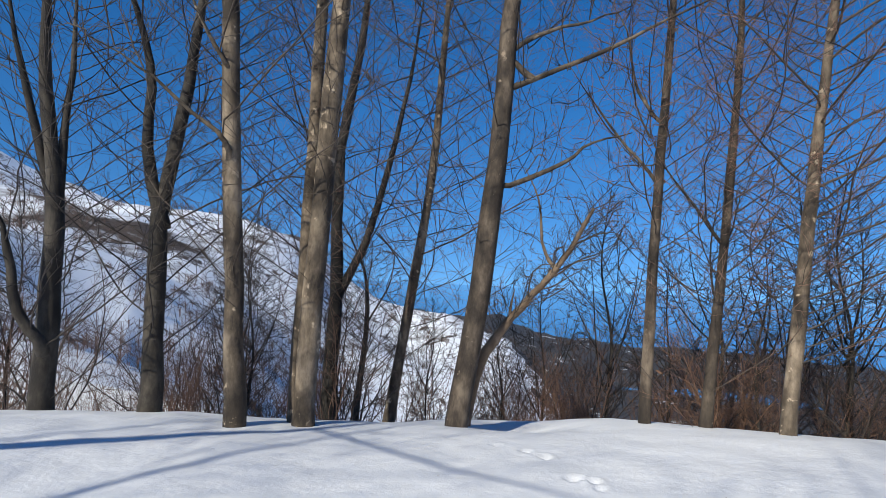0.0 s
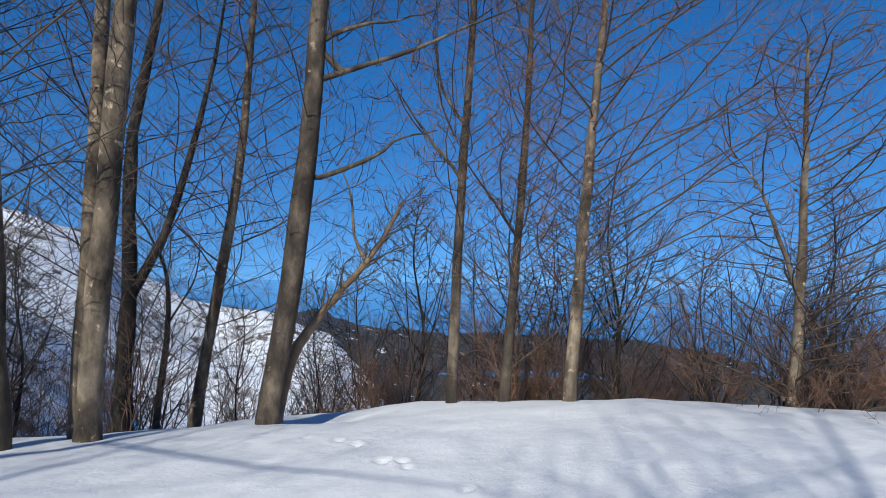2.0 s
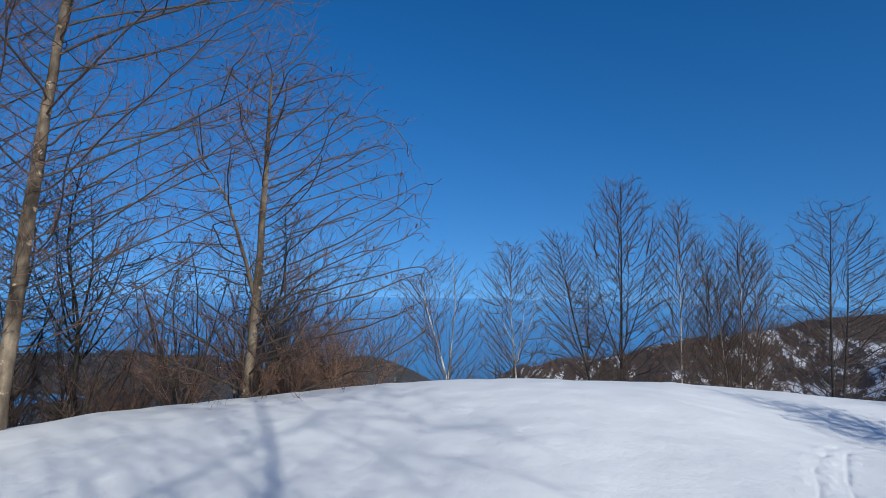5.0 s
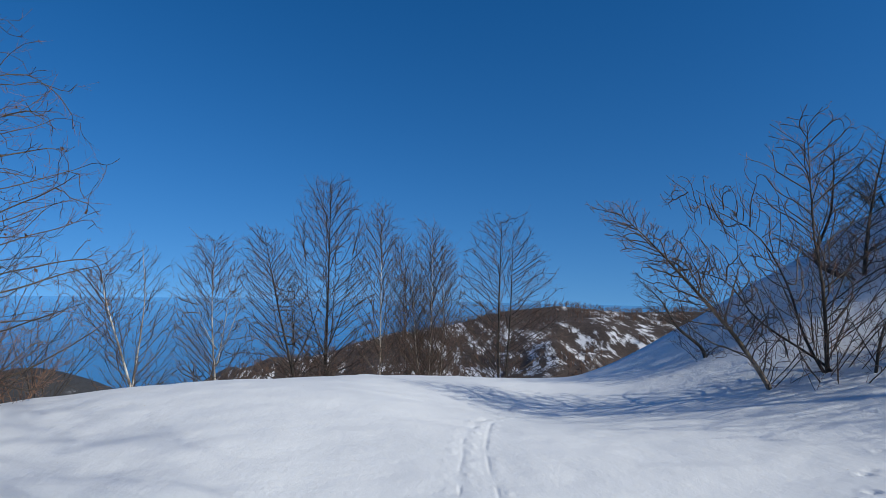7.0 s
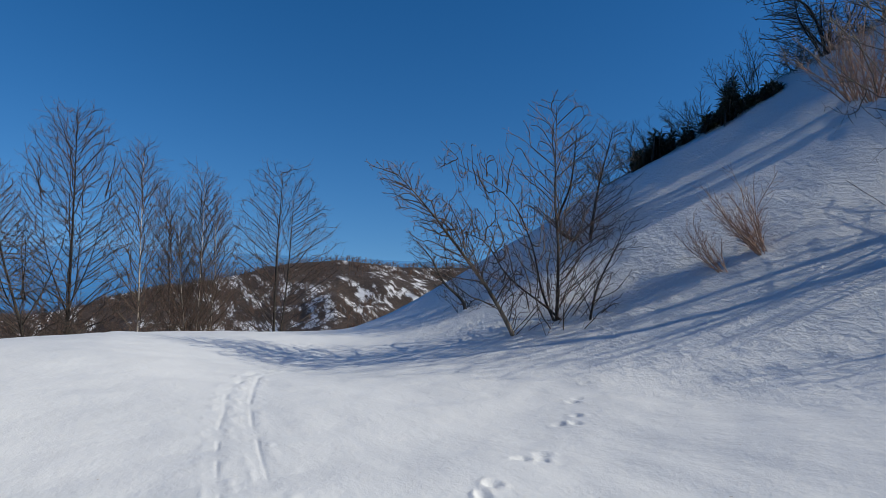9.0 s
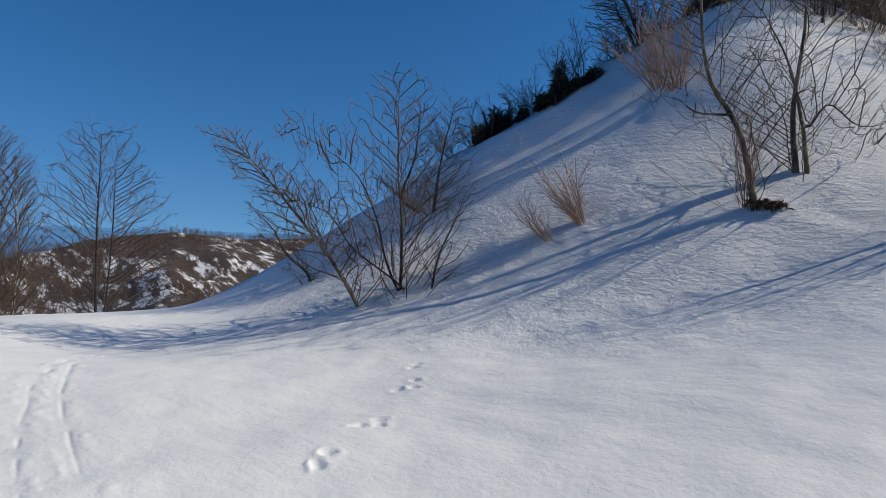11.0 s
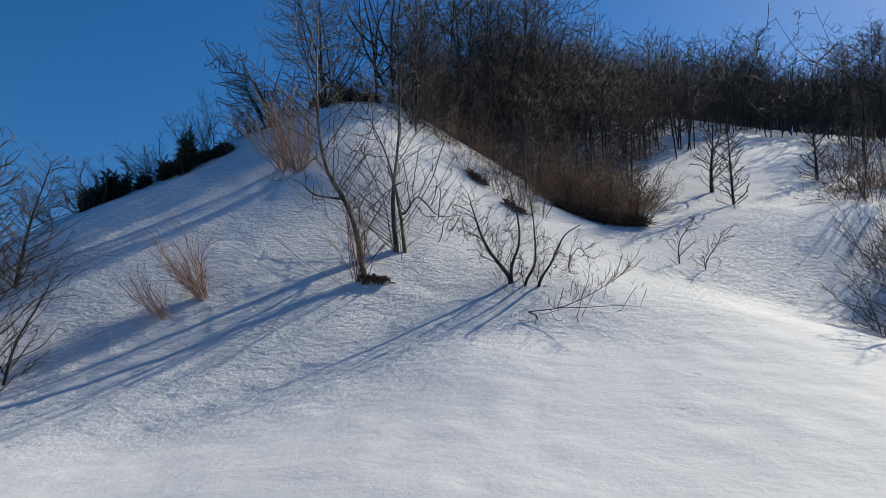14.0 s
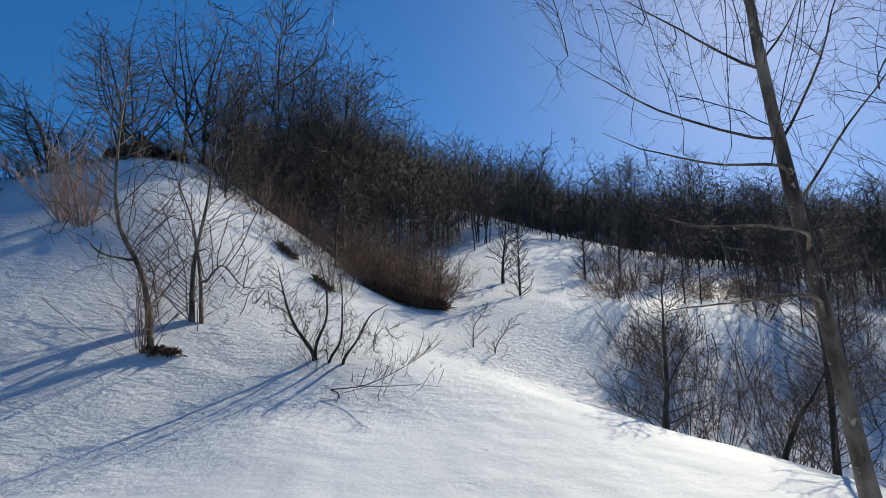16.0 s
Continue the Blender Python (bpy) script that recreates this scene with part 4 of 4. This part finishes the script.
for k, line_pts in enumerate(([(10.5, -18.85, 7.33), (10.77, -18.7, 8.98), (11.24, -18.41, 10.04), (12.12, -17.84, 10.11)], [(8.91, -19.66, 8.03), (9.01, -19.61, 10.68), (9.19, -19.52, 13.26)], [(9.86, -22.16, 9.11), (10.07, -22.07, 11.39), (10.56, -21.84, 13.17), (11.24, -21.49, 15.13)], [(8.3, -23.86, 10.6), (8.55, -23.77, 13.66), (9.21, -23.52, 16.74)], [(7.59, -24.1, 10.74), (7.77, -24.04, 14.42), (7.4, -24.15, 17.36)], [(7.07, -26.33, 11.97), (6.9, -26.38, 15.22), (6.04, -26.59, 16.95)], [(10.88, -19.41, 7.53), (11.21, -19.22, 8.91), (11.74, -18.9, 9.92)])):
    tree("hilltop_tree", "bare dark tree on the hilltop skyline", "tree", line_pts, (0.08, 0.09, 0.1, 0.12, 0.12, 0.1, 0.09)[k], leaders(line_pts[0], (3.2, 5.5, 7.0, 8.2, 8.2, 6.0, 4.0)[k], (1.4, 1.6, 2.1, 2.4, 2.4, 2.0, 1.6)[k], 6, 320 + k, 0.12, 0.4, 0.05), 61 + k, 16, 170, 650, 0, t0=0.25, woods=(shaded_dark_bark, dark_twig, brown_twig), group="hilltop trees", thin=0.006, angle=52, length=0.32, up=0.025, wave=0.9, limb_r=0.5, side=46, wide=(1.4, 1.7, 2.3, 2.8, 2.8, 2.4, 1.8)[k])

# shrubs on the slope
shrub("willow_shrub", "clump of golden-brown shoots leaning downhill", "shrub", [(6.63, -9.99, 1.97), (6.98, -9.76, 2.63), (7.37, -9.47, 3.45)][0], 1.75, 0.4, 1, 26, 260, 620, 0.010, (0.55, 0.4), gold_twig, gold_twig, 0.0028, 0.2, 0.03)
shrub("willow_shrub", "low golden twigs bent by snow", "shrub", [(6.9, -9.45, 1.78), (7.26, -9.18, 2.2), (7.67, -8.85, 2.64)][0], 1.3, 0.3, 2, 12, 140, 320, 0.008, (0.9, 0.7), gold_twig, gold_twig, 0.0028)
shrub("willow_shrub", "tangle of pale reddish shoots on the slope", "shrub", [(7.61, -14.61, 4.59), (7.93, -14.44, 5.27), (8.35, -14.21, 6.18)][0], 2.2, 0.8, 3, 18, 220, 420, 0.016, (0.3, 0.3), gold_twig, gold_twig, 0.004)
shrub("willow_shrub", "tangle of pale reddish shoots on the slope", "shrub", [(7.09, -14.3, 4.59), (7.21, -14.25, 5.47), (7.41, -14.15, 6.25)][0], 2.4, 0.8, 4, 18, 220, 420, 0.016, (0.15, 0.2), gold_twig, gold_twig, 0.004)
shrub("willow_shrub", "upright brown shoots beside the crooked tree", "shrub", (4.1, -11.15), 2.3, 0.35, 5, 14, 90, 200, 0.010, (0.03, 0.03), red_twig, gold_twig, 0.0032, 0.06)


# ---- thickets and woods ----


def put(original, x, y, size, turn, sink=0.05):
    m = Matrix.Translation((x, y, ground_z(x, y) - sink)) @ Matrix.Rotation(turn, 4, "Z") @ Matrix.Diagonal((size, size, size, 1))
    return copy_thing(original, m)


def polar(bearing, far):
    a = radians(bearing)
    return far * math.sin(a), far * math.cos(a)


def scatter(rng, originals, count, bearings, ranges, sizes, keep=None):
    """Copies of the originals between two bearings and two distances."""
    done = 0
    while done < count:
        x, y = polar(rng.uniform(*bearings), math.sqrt(rng.uniform(ranges[0] ** 2, ranges[1] ** 2)))
        if keep is None or keep(x, y):
            put(originals[int(rng.integers(len(originals)))], x, y, rng.uniform(*sizes), rng.uniform(0, 6.28))
            done += 1


rng = np.random.default_rng(77)
rim_shrubs = [
    shrub("rim_shrub", "bare brown shrub thicket below the snowy rim", "shrub", polar(46, 11.6), 4.2, 0.9, 21, 10, 110, 260, 0.02, (0, 0), dark_twig, brown_twig, 0.0042, 0.34, 0.07, False, "rim thicket"),
    shrub("rim_shrub", "dark bare many-stemmed shrub below the snowy rim", "shrub", polar(51, 12.2), 4.6, 0.7, 22, 8, 100, 240, 0.022, (0, 0), dark_twig, dark_twig, 0.0042, 0.28, 0.07, False, "rim thicket"),
    shrub("rim_shrub", "reddish-brown bushy shrub below the snowy rim", "shrub", polar(30, 11.2), 2.8, 1.0, 23, 14, 150, 480, 0.012, (0, 0), russet_twig, russet_twig, 0.0042, 0.6, 0.05, False, "rim thicket"),
    shrub("rim_shrub", "tan bare shrub with fine upright shoots", "shrub", polar(59, 12.6), 3.9, 0.9, 24, 11, 120, 320, 0.015, (0, 0), brown_twig, brown_twig, 0.0042, 0.36, 0.07, False, "rim thicket"),
]
scatter(rng, rim_shrubs, 22, (13, 66), (10.6, 14), (0.5, 0.9))
scatter(rng, rim_shrubs[:2], 12, (10, 62), (13.5, 18), (0.9, 1.3))
scatter(rng, rim_shrubs[2:3], 26, (12, 62), (10.2, 13), (0.4, 0.65))
rim_saplings = []
for k in range(3):
    x, y = polar(20 + 9 * k, 11.5)
    z = ground_z(x, y)
    rim_saplings.append(tree("rim_sapling", "small dark branchy tree below the snowy rim", "tree", [(x, y, z), (x + 0.1, y, z + 1.6), (x - 0.1, y + 0.1, z + 3.0), (x, y, z + 4.4)], 0.045, leaders((x, y, z), 4.2, 1.1, 5, 350 + k, 0.12, 0.45), 120 + k, 20, 220, 700, 0, t0=0.2, woods=DARK, group="rim thicket", thin=0.0045, angle=44, length=0.32, sides=6, single=False, limb_r=0.5))
scatter(rng, rim_saplings, 11, (10, 64), (10.8, 16), (0.6, 1.0))
scatter(rng, rim_shrubs[2:3] + rim_shrubs[:1], 26, (-36, 12), (10.2, 15), (0.45, 0.85))
scatter(rng, rim_shrubs[3:], 12, (-36, 8), (9.8, 12), (0.45, 0.8))
scatter(rng, rim_saplings, 7, (-35, 6), (10, 13), (0.5, 0.85))
scatter(rng, rim_shrubs, 6, (66, 100), (24, 32), (0.4, 0.6))

woods_shrubs = [
    shrub("hill_shrub", "dense bare brown shrub on the snowy slope", "shrub", polar(174, 21.5), 2.1, 1.6, 31, 26, 170, 620, 0.009, (0.1, 0.2), russet_twig, russet_twig, 0.005, 0.85, 0.03, False, "hill thicket", 55),
    shrub("hill_shrub", "dense bare russet shrub on the snowy slope", "shrub", polar(181, 21.8), 1.9, 1.7, 32, 28, 170, 620, 0.009, (0, 0.3), russet_twig, russet_twig, 0.005, 0.95, 0.02, False, "hill thicket", 55),
    shrub("hill_shrub", "tall dark bare shrub on the snowy slope", "shrub", polar(168, 21), 2.8, 1.2, 33, 14, 120, 420, 0.014, (0.1, 0.1), dark_twig, brown_twig, 0.005, 0.55, 0.03, False, "hill thicket", 52),
]
scatter(rng, woods_shrubs, 40, (177.5, 187.5), (19.6, 26), (0.8, 1.15))
scatter(rng, woods_shrubs, 8, (167, 177.5), (20, 26), (0.55, 0.85))
for k, (x, y, tall, lean) in enumerate(((12.6, -17.5, 2.1, (0.1, 0.05)), (12.25, -17.9, 2.3, (0.05, 0)), (13.35, -16.8, 1.7, (0.8, 0.5)), (13.7, -16.6, 1.3, (0.9, 0.5)), (14.5, -15.8, 1.6, (0.7, 0.5)), (14.9, -15.2, 1.8, (0.5, 0.4)), (15.2, -14.5, 1.5, (0.6, 0.5)), (11.5, -18.6, 1.6, (0.2, 0.1)), (9.3, -20.6, 1.5, (0.1, 0.1)), (8.2, -21.4, 1.6, (0, 0.1)))):
    shrub("skyline_shrub", "bare dark shrub on the skyline of the snow slope", "shrub", (x, y), tall, 0.7, 60 + k, 10, 110, 330, 0.016, lean, dark_twig, brown_twig, 0.005, 0.5, 0.06, False, "skyline shrubs", 42)
scatter(rng, woods_shrubs[2:] + woods_shrubs[:1], 14, (207, 234), (12.5, 21), (0.7, 1.0))
scatter(rng, woods_shrubs, 32, (209, 240), (19, 36), (0.8, 1.2))
scatter(rng, woods_shrubs[2:], 9, (203, 216), (14, 20), (0.7, 1.0))
scatter(rng, woods_shrubs, 16, (200, 216), (23, 34), (0.9, 1.2))


def wood_tree(label, tall, seed, angle, length, wood, far=520, out=30, thin=0.0095, dense=1.0):
    x, y = polar(176 + seed * 3, out + seed * 2)
    z = ground_z(x, y)
    return tree("woodland_tree", label, "tree", [(x, y, z), (x + 0.1, y, z + tall * 0.4), (x - 0.1, y + 0.1, z + tall * 0.75), (x, y, z + tall)], 0.07, leaders((x, y, z), tall, tall * 0.38, 6, 340 + seed, 0.25, 0.55, 0.12), 80 + seed, 12, 150, far, 0, t0=0.3, up=0.01, side=56, nodes=3, woods=wood, group="woodland", thin=thin, angle=angle, length=length * 0.7, sides=5, single=False, limb_r=0.45, wave=1.0, dense=dense, reach=1.6)


wood_trees = [
    wood_tree("bare dark tree in the hillside wood", 8.0, 0, 50, 0.5, DARK),
    wood_tree("bare brown tree in the hillside wood", 7.0, 1, 55, 0.5, (shaded_dark_bark, dark_twig, brown_twig)),
    wood_tree("tall bare tree in the hillside wood", 9.0, 2, 46, 0.45, DARK),
    wood_tree("low spreading bare tree in the hillside wood", 6.0, 3, 60, 0.55, (shaded_dark_bark, dark_twig, brown_twig)),
]
far_trees = [
    wood_tree("bare dark tree on the wooded ridge", 8.5, 4, 46, 0.6, DARK, 230, 70, 0.018, 0.7),
    wood_tree("bare brown tree on the wooded ridge", 7.5, 5, 50, 0.65, (shaded_dark_bark, dark_twig, brown_twig), 230, 72, 0.018, 0.7),
    wood_tree("tall bare tree on the wooded ridge", 9.5, 6, 42, 0.55, DARK, 230, 74, 0.018, 0.7),
]
scatter(rng, wood_trees, 36, (163, 188), (27, 42), (0.75, 1.0))
scatter(rng, wood_trees, 74, (168, 232), (40, 64), (0.8, 1.05), lambda x, y: not (-18 < x < -9 and y > -41))
scatter(rng, far_trees, 50, (164, 236), (60, 110), (0.8, 1.25))
scatter(rng, wood_trees, 13, (209, 236), (21, 36), (0.5, 0.85))
scatter(rng, wood_trees, 14, (203, 226), (34, 52), (0.6, 0.9))
scatter(rng, wood_trees, 16, (167.5, 178.5), (25.5, 33), (1.0, 1.3))
scatter(rng, wood_trees, 16, (164, 178), (19.5, 26), (0.4, 0.62))


# ---- dark banks of dwarf bamboo where the snow has slipped ----


def bank(label, pts, wide, seed, blades=700, long=0.3, leaf=None, core=True):
    r2 = np.random.default_rng(seed)
    c = resample([(p[0], p[1], 0) for p in pts], 40)
    c[:, 2] = height(c[:, 0], c[:, 1])
    base = c[0].copy()
    top = tagged(new("bamboo_bank"), label, "undergrowth")
    top.location = base
    # earth core
    ang2 = np.linspace(0, 2 * math.pi, 12, endpoint=False)
    grow = np.sin(np.linspace(0.12, math.pi - 0.12, 40)) ** 0.5
    lump = np.clip(0.6 + 1.2 * ripple(np.linspace(0, 12, 40), np.full(40, seed * 7.3), 1.0), 0.1, 1.5)
    ring = np.zeros((40, 12, 3))
    along = np.gradient(c, axis=0)
    side = np.stack([-along[:, 1], along[:, 0], 0 * along[:, 0]], 1)
    side /= np.linalg.norm(side, axis=1, keepdims=True)
    for k, a in enumerate(ang2):
        q = 1 + 0.4 * r2.normal(size=40)
        ring[:, k] = c + side * (math.cos(a) * wide * 0.5 * grow * q)[:, None] + np.array([0, 0, 1]) * (math.sin(a) * wide * 0.3 * lump * grow * q)[:, None]
    i3, j3 = np.meshgrid(np.arange(39), np.arange(12), indexing="ij")
    quads = np.stack([i3 * 12 + j3, i3 * 12 + (j3 + 1) % 12, (i3 + 1) * 12 + (j3 + 1) % 12, (i3 + 1) * 12 + j3], -1).reshape(-1, 4)
    if core:
        part("earth", mesh_from("earth", ring.reshape(-1, 3) - base, quads, [shaded_dark_bark], smooth=False), top)
    k = r2.integers(2, 38, blades)
    p = c[k] + side[k] * (r2.uniform(-0.5, 0.5, (blades, 1)) * wide * grow[k][:, None]) + np.array([0, 0, 1]) * (r2.uniform(-0.1, 0.5 if core else 0.1, (blades, 1)) * (wide * grow * (lump if core else 1))[k][:, None])
    d = r2.normal(size=(blades, 3)) + np.array([0, 0, 0.8])
    d /= np.linalg.norm(d, axis=1, keepdims=True)
    w = np.cross(d, r2.normal(size=(blades, 3)))
    w /= np.linalg.norm(w, axis=1, keepdims=True)
    L = long * r2.uniform(0.5, 1.3, (blades, 1))
    lv = np.stack([p, p + d * L * 0.5 + w * 0.018, p + d * L - np.array([0, 0, 0.06]), p + d * L * 0.5 - w * 0.018], 1).reshape(-1, 3)
    tagged(part("leaf_mass", mesh_from("leaf_mass", lv - base, np.arange(blades * 4).reshape(-1, 4), [leaf or sasa_leaf], smooth=False), top), kind="stuff")
    return top


bank("tall dark clump of dwarf bamboo on the slope skyline", [(12.7, -15.9, 0), (12.1, -16.35, 0), (11.55, -16.7, 0)], 1.5, 1, 4200, 0.3)
bank("low dark dwarf bamboo poking from the snow edge", [(11.6, -16.5, 0), (11.2, -16.75, 0), (10.8, -16.9, 0)], 0.6, 2, 1500, 0.24)
bank("dark dwarf bamboo where the snow has slipped", [(14.2, -14.5, 0), (13.75, -14.95, 0), (13.25, -15.4, 0)], 1.15, 5, 3200, 0.28)
bank("small tuft of dark dwarf bamboo in the snow", [(13.1, -15.5, 0), (12.98, -15.6, 0), (12.85, -15.7, 0)], 0.5, 7, 700, 0.22)
for x, y, size in ((3.7, -18.6, 0.3), (3.2, -18.3, 0.42), (2.7, -18.1, 0.36), (2.2, -17.9, 0.45), (1.7, -17.5, 0.4), (1.3, -17.1, 0.46), (2.5, -18.9, 0.5), (1.4, -18.2, 0.55), (0.9, -17.9, 0.5)):
    put(woods_shrubs[2], x, y, size, 7 * x)
for x, y, size in ((2.9, -18.1, 0.42), (1.65, -17.25, 0.4)):
    bank("patch of bare dark soil and dead grass under the snow edge", [(x + 0.3, y - 0.14, 0), (x, y, 0), (x - 0.3, y + 0.2, 0)], size, int(40 * x), 420, 0.24, dead_leaf, False)
bank("dark dwarf bamboo on the hilltop", [(10.27, -21.23, 9.92), (9.24, -21.69, 9.9), (7.59, -22.33, 9.72)], 1.2, 3, 3500, 0.28)
bank("tuft of dry dark grass at a tree foot", [(4.05, -11.16, 0), (3.8, -11.24, 0), (3.5, -11.3, 0)], 0.26, 4, 420, 0.17, dead_leaf, False)
# dark blades put in for the shadow beneath the overhanging shrubs
bank("bank of dead leaves standing in for the shadow under the brown shrubs", [(*polar(178, 20.2), 0), (*polar(183, 20.2), 0), (*polar(187, 20.6), 0)], 0.7, 6, 2400, 0.45, dead_leaf, False)

# ---- woods far off ----


def far_wood(name, label, seed, count, bearings, ranges, tall, thick, wood, keep, limbs=9, twigs=0):
    """Many small bare trees in one mesh: a trunk, spreading limbs and twigs each."""
    tips = []
    r2 = np.random.default_rng(seed)
    b3, d3 = r2.uniform(*bearings, count * 3), np.sqrt(r2.uniform(ranges[0] ** 2, ranges[1] ** 2, count * 3))
    x, y = d3 * np.sin(np.radians(b3)), d3 * np.cos(np.radians(b3))
    z = height(x, y)
    ok = np.where(keep(x, y, z))[0][:count]
    x, y, z = x[ok], y[ok], z[ok]
    m = len(ok)
    h = tall * r2.uniform(0.6, 1.25, m)
    foot = np.stack([x, y, z - 0.2], 1)
    lean = r2.normal(size=(m, 2)) * 0.06
    lines = [np.stack([foot, foot + np.stack([lean[:, 0] * h, lean[:, 1] * h, 0.5 * h], 1), foot + np.stack([lean[:, 0] * h, lean[:, 1] * h * 1.5, h], 1)], 1)]
    for k in range(limbs):
        a, t = r2.uniform(0, 6.28, m), r2.uniform(0.25, 0.8, m)
        p0 = foot + np.stack([lean[:, 0] * h * t, lean[:, 1] * h * t, t * h], 1)
        reach = h * r2.uniform(0.18, 0.34, m) * (1.25 - 0.6 * t)
        p1 = p0 + np.stack([np.cos(a) * reach, np.sin(a) * reach, 0.55 * reach], 1)
        p2 = p1 + np.stack([np.cos(a) * reach * 0.5, np.sin(a) * reach * 0.5, 0.6 * reach], 1)
        lines.append(np.stack([p0, p1, p2], 1))
        for q in range(twigs):
            w = r2.uniform(0.2, 1, (m, 1))
            f = p1 + (p2 - p1) * w if q % 2 else p0 + (p1 - p0) * w
            way = r2.normal(size=(m, 3)) * np.array([1, 1, 0.7]) + np.array([0, 0, 0.35])
            way *= (reach * 0.5)[:, None]
            tips.append(np.stack([f, f + way], 1))
    P = np.concatenate(lines)
    R = thick * np.concatenate([np.tile([1.2, 0.9, 0.4], (m, 1)), np.tile([0.6, 0.5, 0.3], (limbs * m, 1))])
    groups = [(P, R)]
    if tips:
        Q = np.concatenate(tips)
        groups.append((Q, thick * np.tile([0.34, 0.2], (len(Q), 1))))
    ob = new(name, mesh_from(name, *tubes(groups, 3), [wood]))
    return tagged(ob, label, "woods", kind="stuff")


far_wood("mountain_scrub", "scattered bare trees on a snowy mountainside", 201, 1500, (-46, 18), (45, 330), 3.2, 0.07, brown_twig, lambda x, y, z: (ripple(x, y, 38) + 0.7 * ripple(x, y, 13) > 0.05), 7, 1)
far_wood("valley_wood", "bare brown wood filling the valley below the rim", 202, 1500, (8, 75), (30, 260), 4.0, 0.06, dark_twig, lambda x, y, z: ripple(x, y, 17) > -0.6)
far_wood("ridge_wood", "bare brown woods on a snowy ridge", 203, 2600, (70, 132), (230, 400), 3.6, 0.12, brown_twig, lambda x, y, z: (ripple(x, y, 31) + ripple(x, y, 9) > 0.25) | (np.abs(np.hypot(x, y) - 372) < 14), 6, 1)
far_wood("knoll_scrub", "bare thin shrubs on a snowy knoll", 204, 240, (-42, 12), (15, 48), 2.0, 0.018, brown_twig, lambda x, y, z: ripple(x, y, 5) > -0.4)
far_wood("ridge_crest_wood", "bare dark wood along the ridge crest", 205, 1300, (160, 238), (74, 118), 6.5, 0.07, dark_twig, lambda x, y, z: z > -50, 8, 5)
# dark twigs in place of brown: the backlit shade is in the colour
far_wood("hillside_wood", "bare wood on the steep hillside, coloured dark for its shade", 206, 2000, (163, 238), (36, 84), 5.5, 0.045, dark_twig, lambda x, y, z: ~((x < -8) & (x > -22) & (y > -44)) & (ripple(x, y, 9) > -0.7), 7, 4)
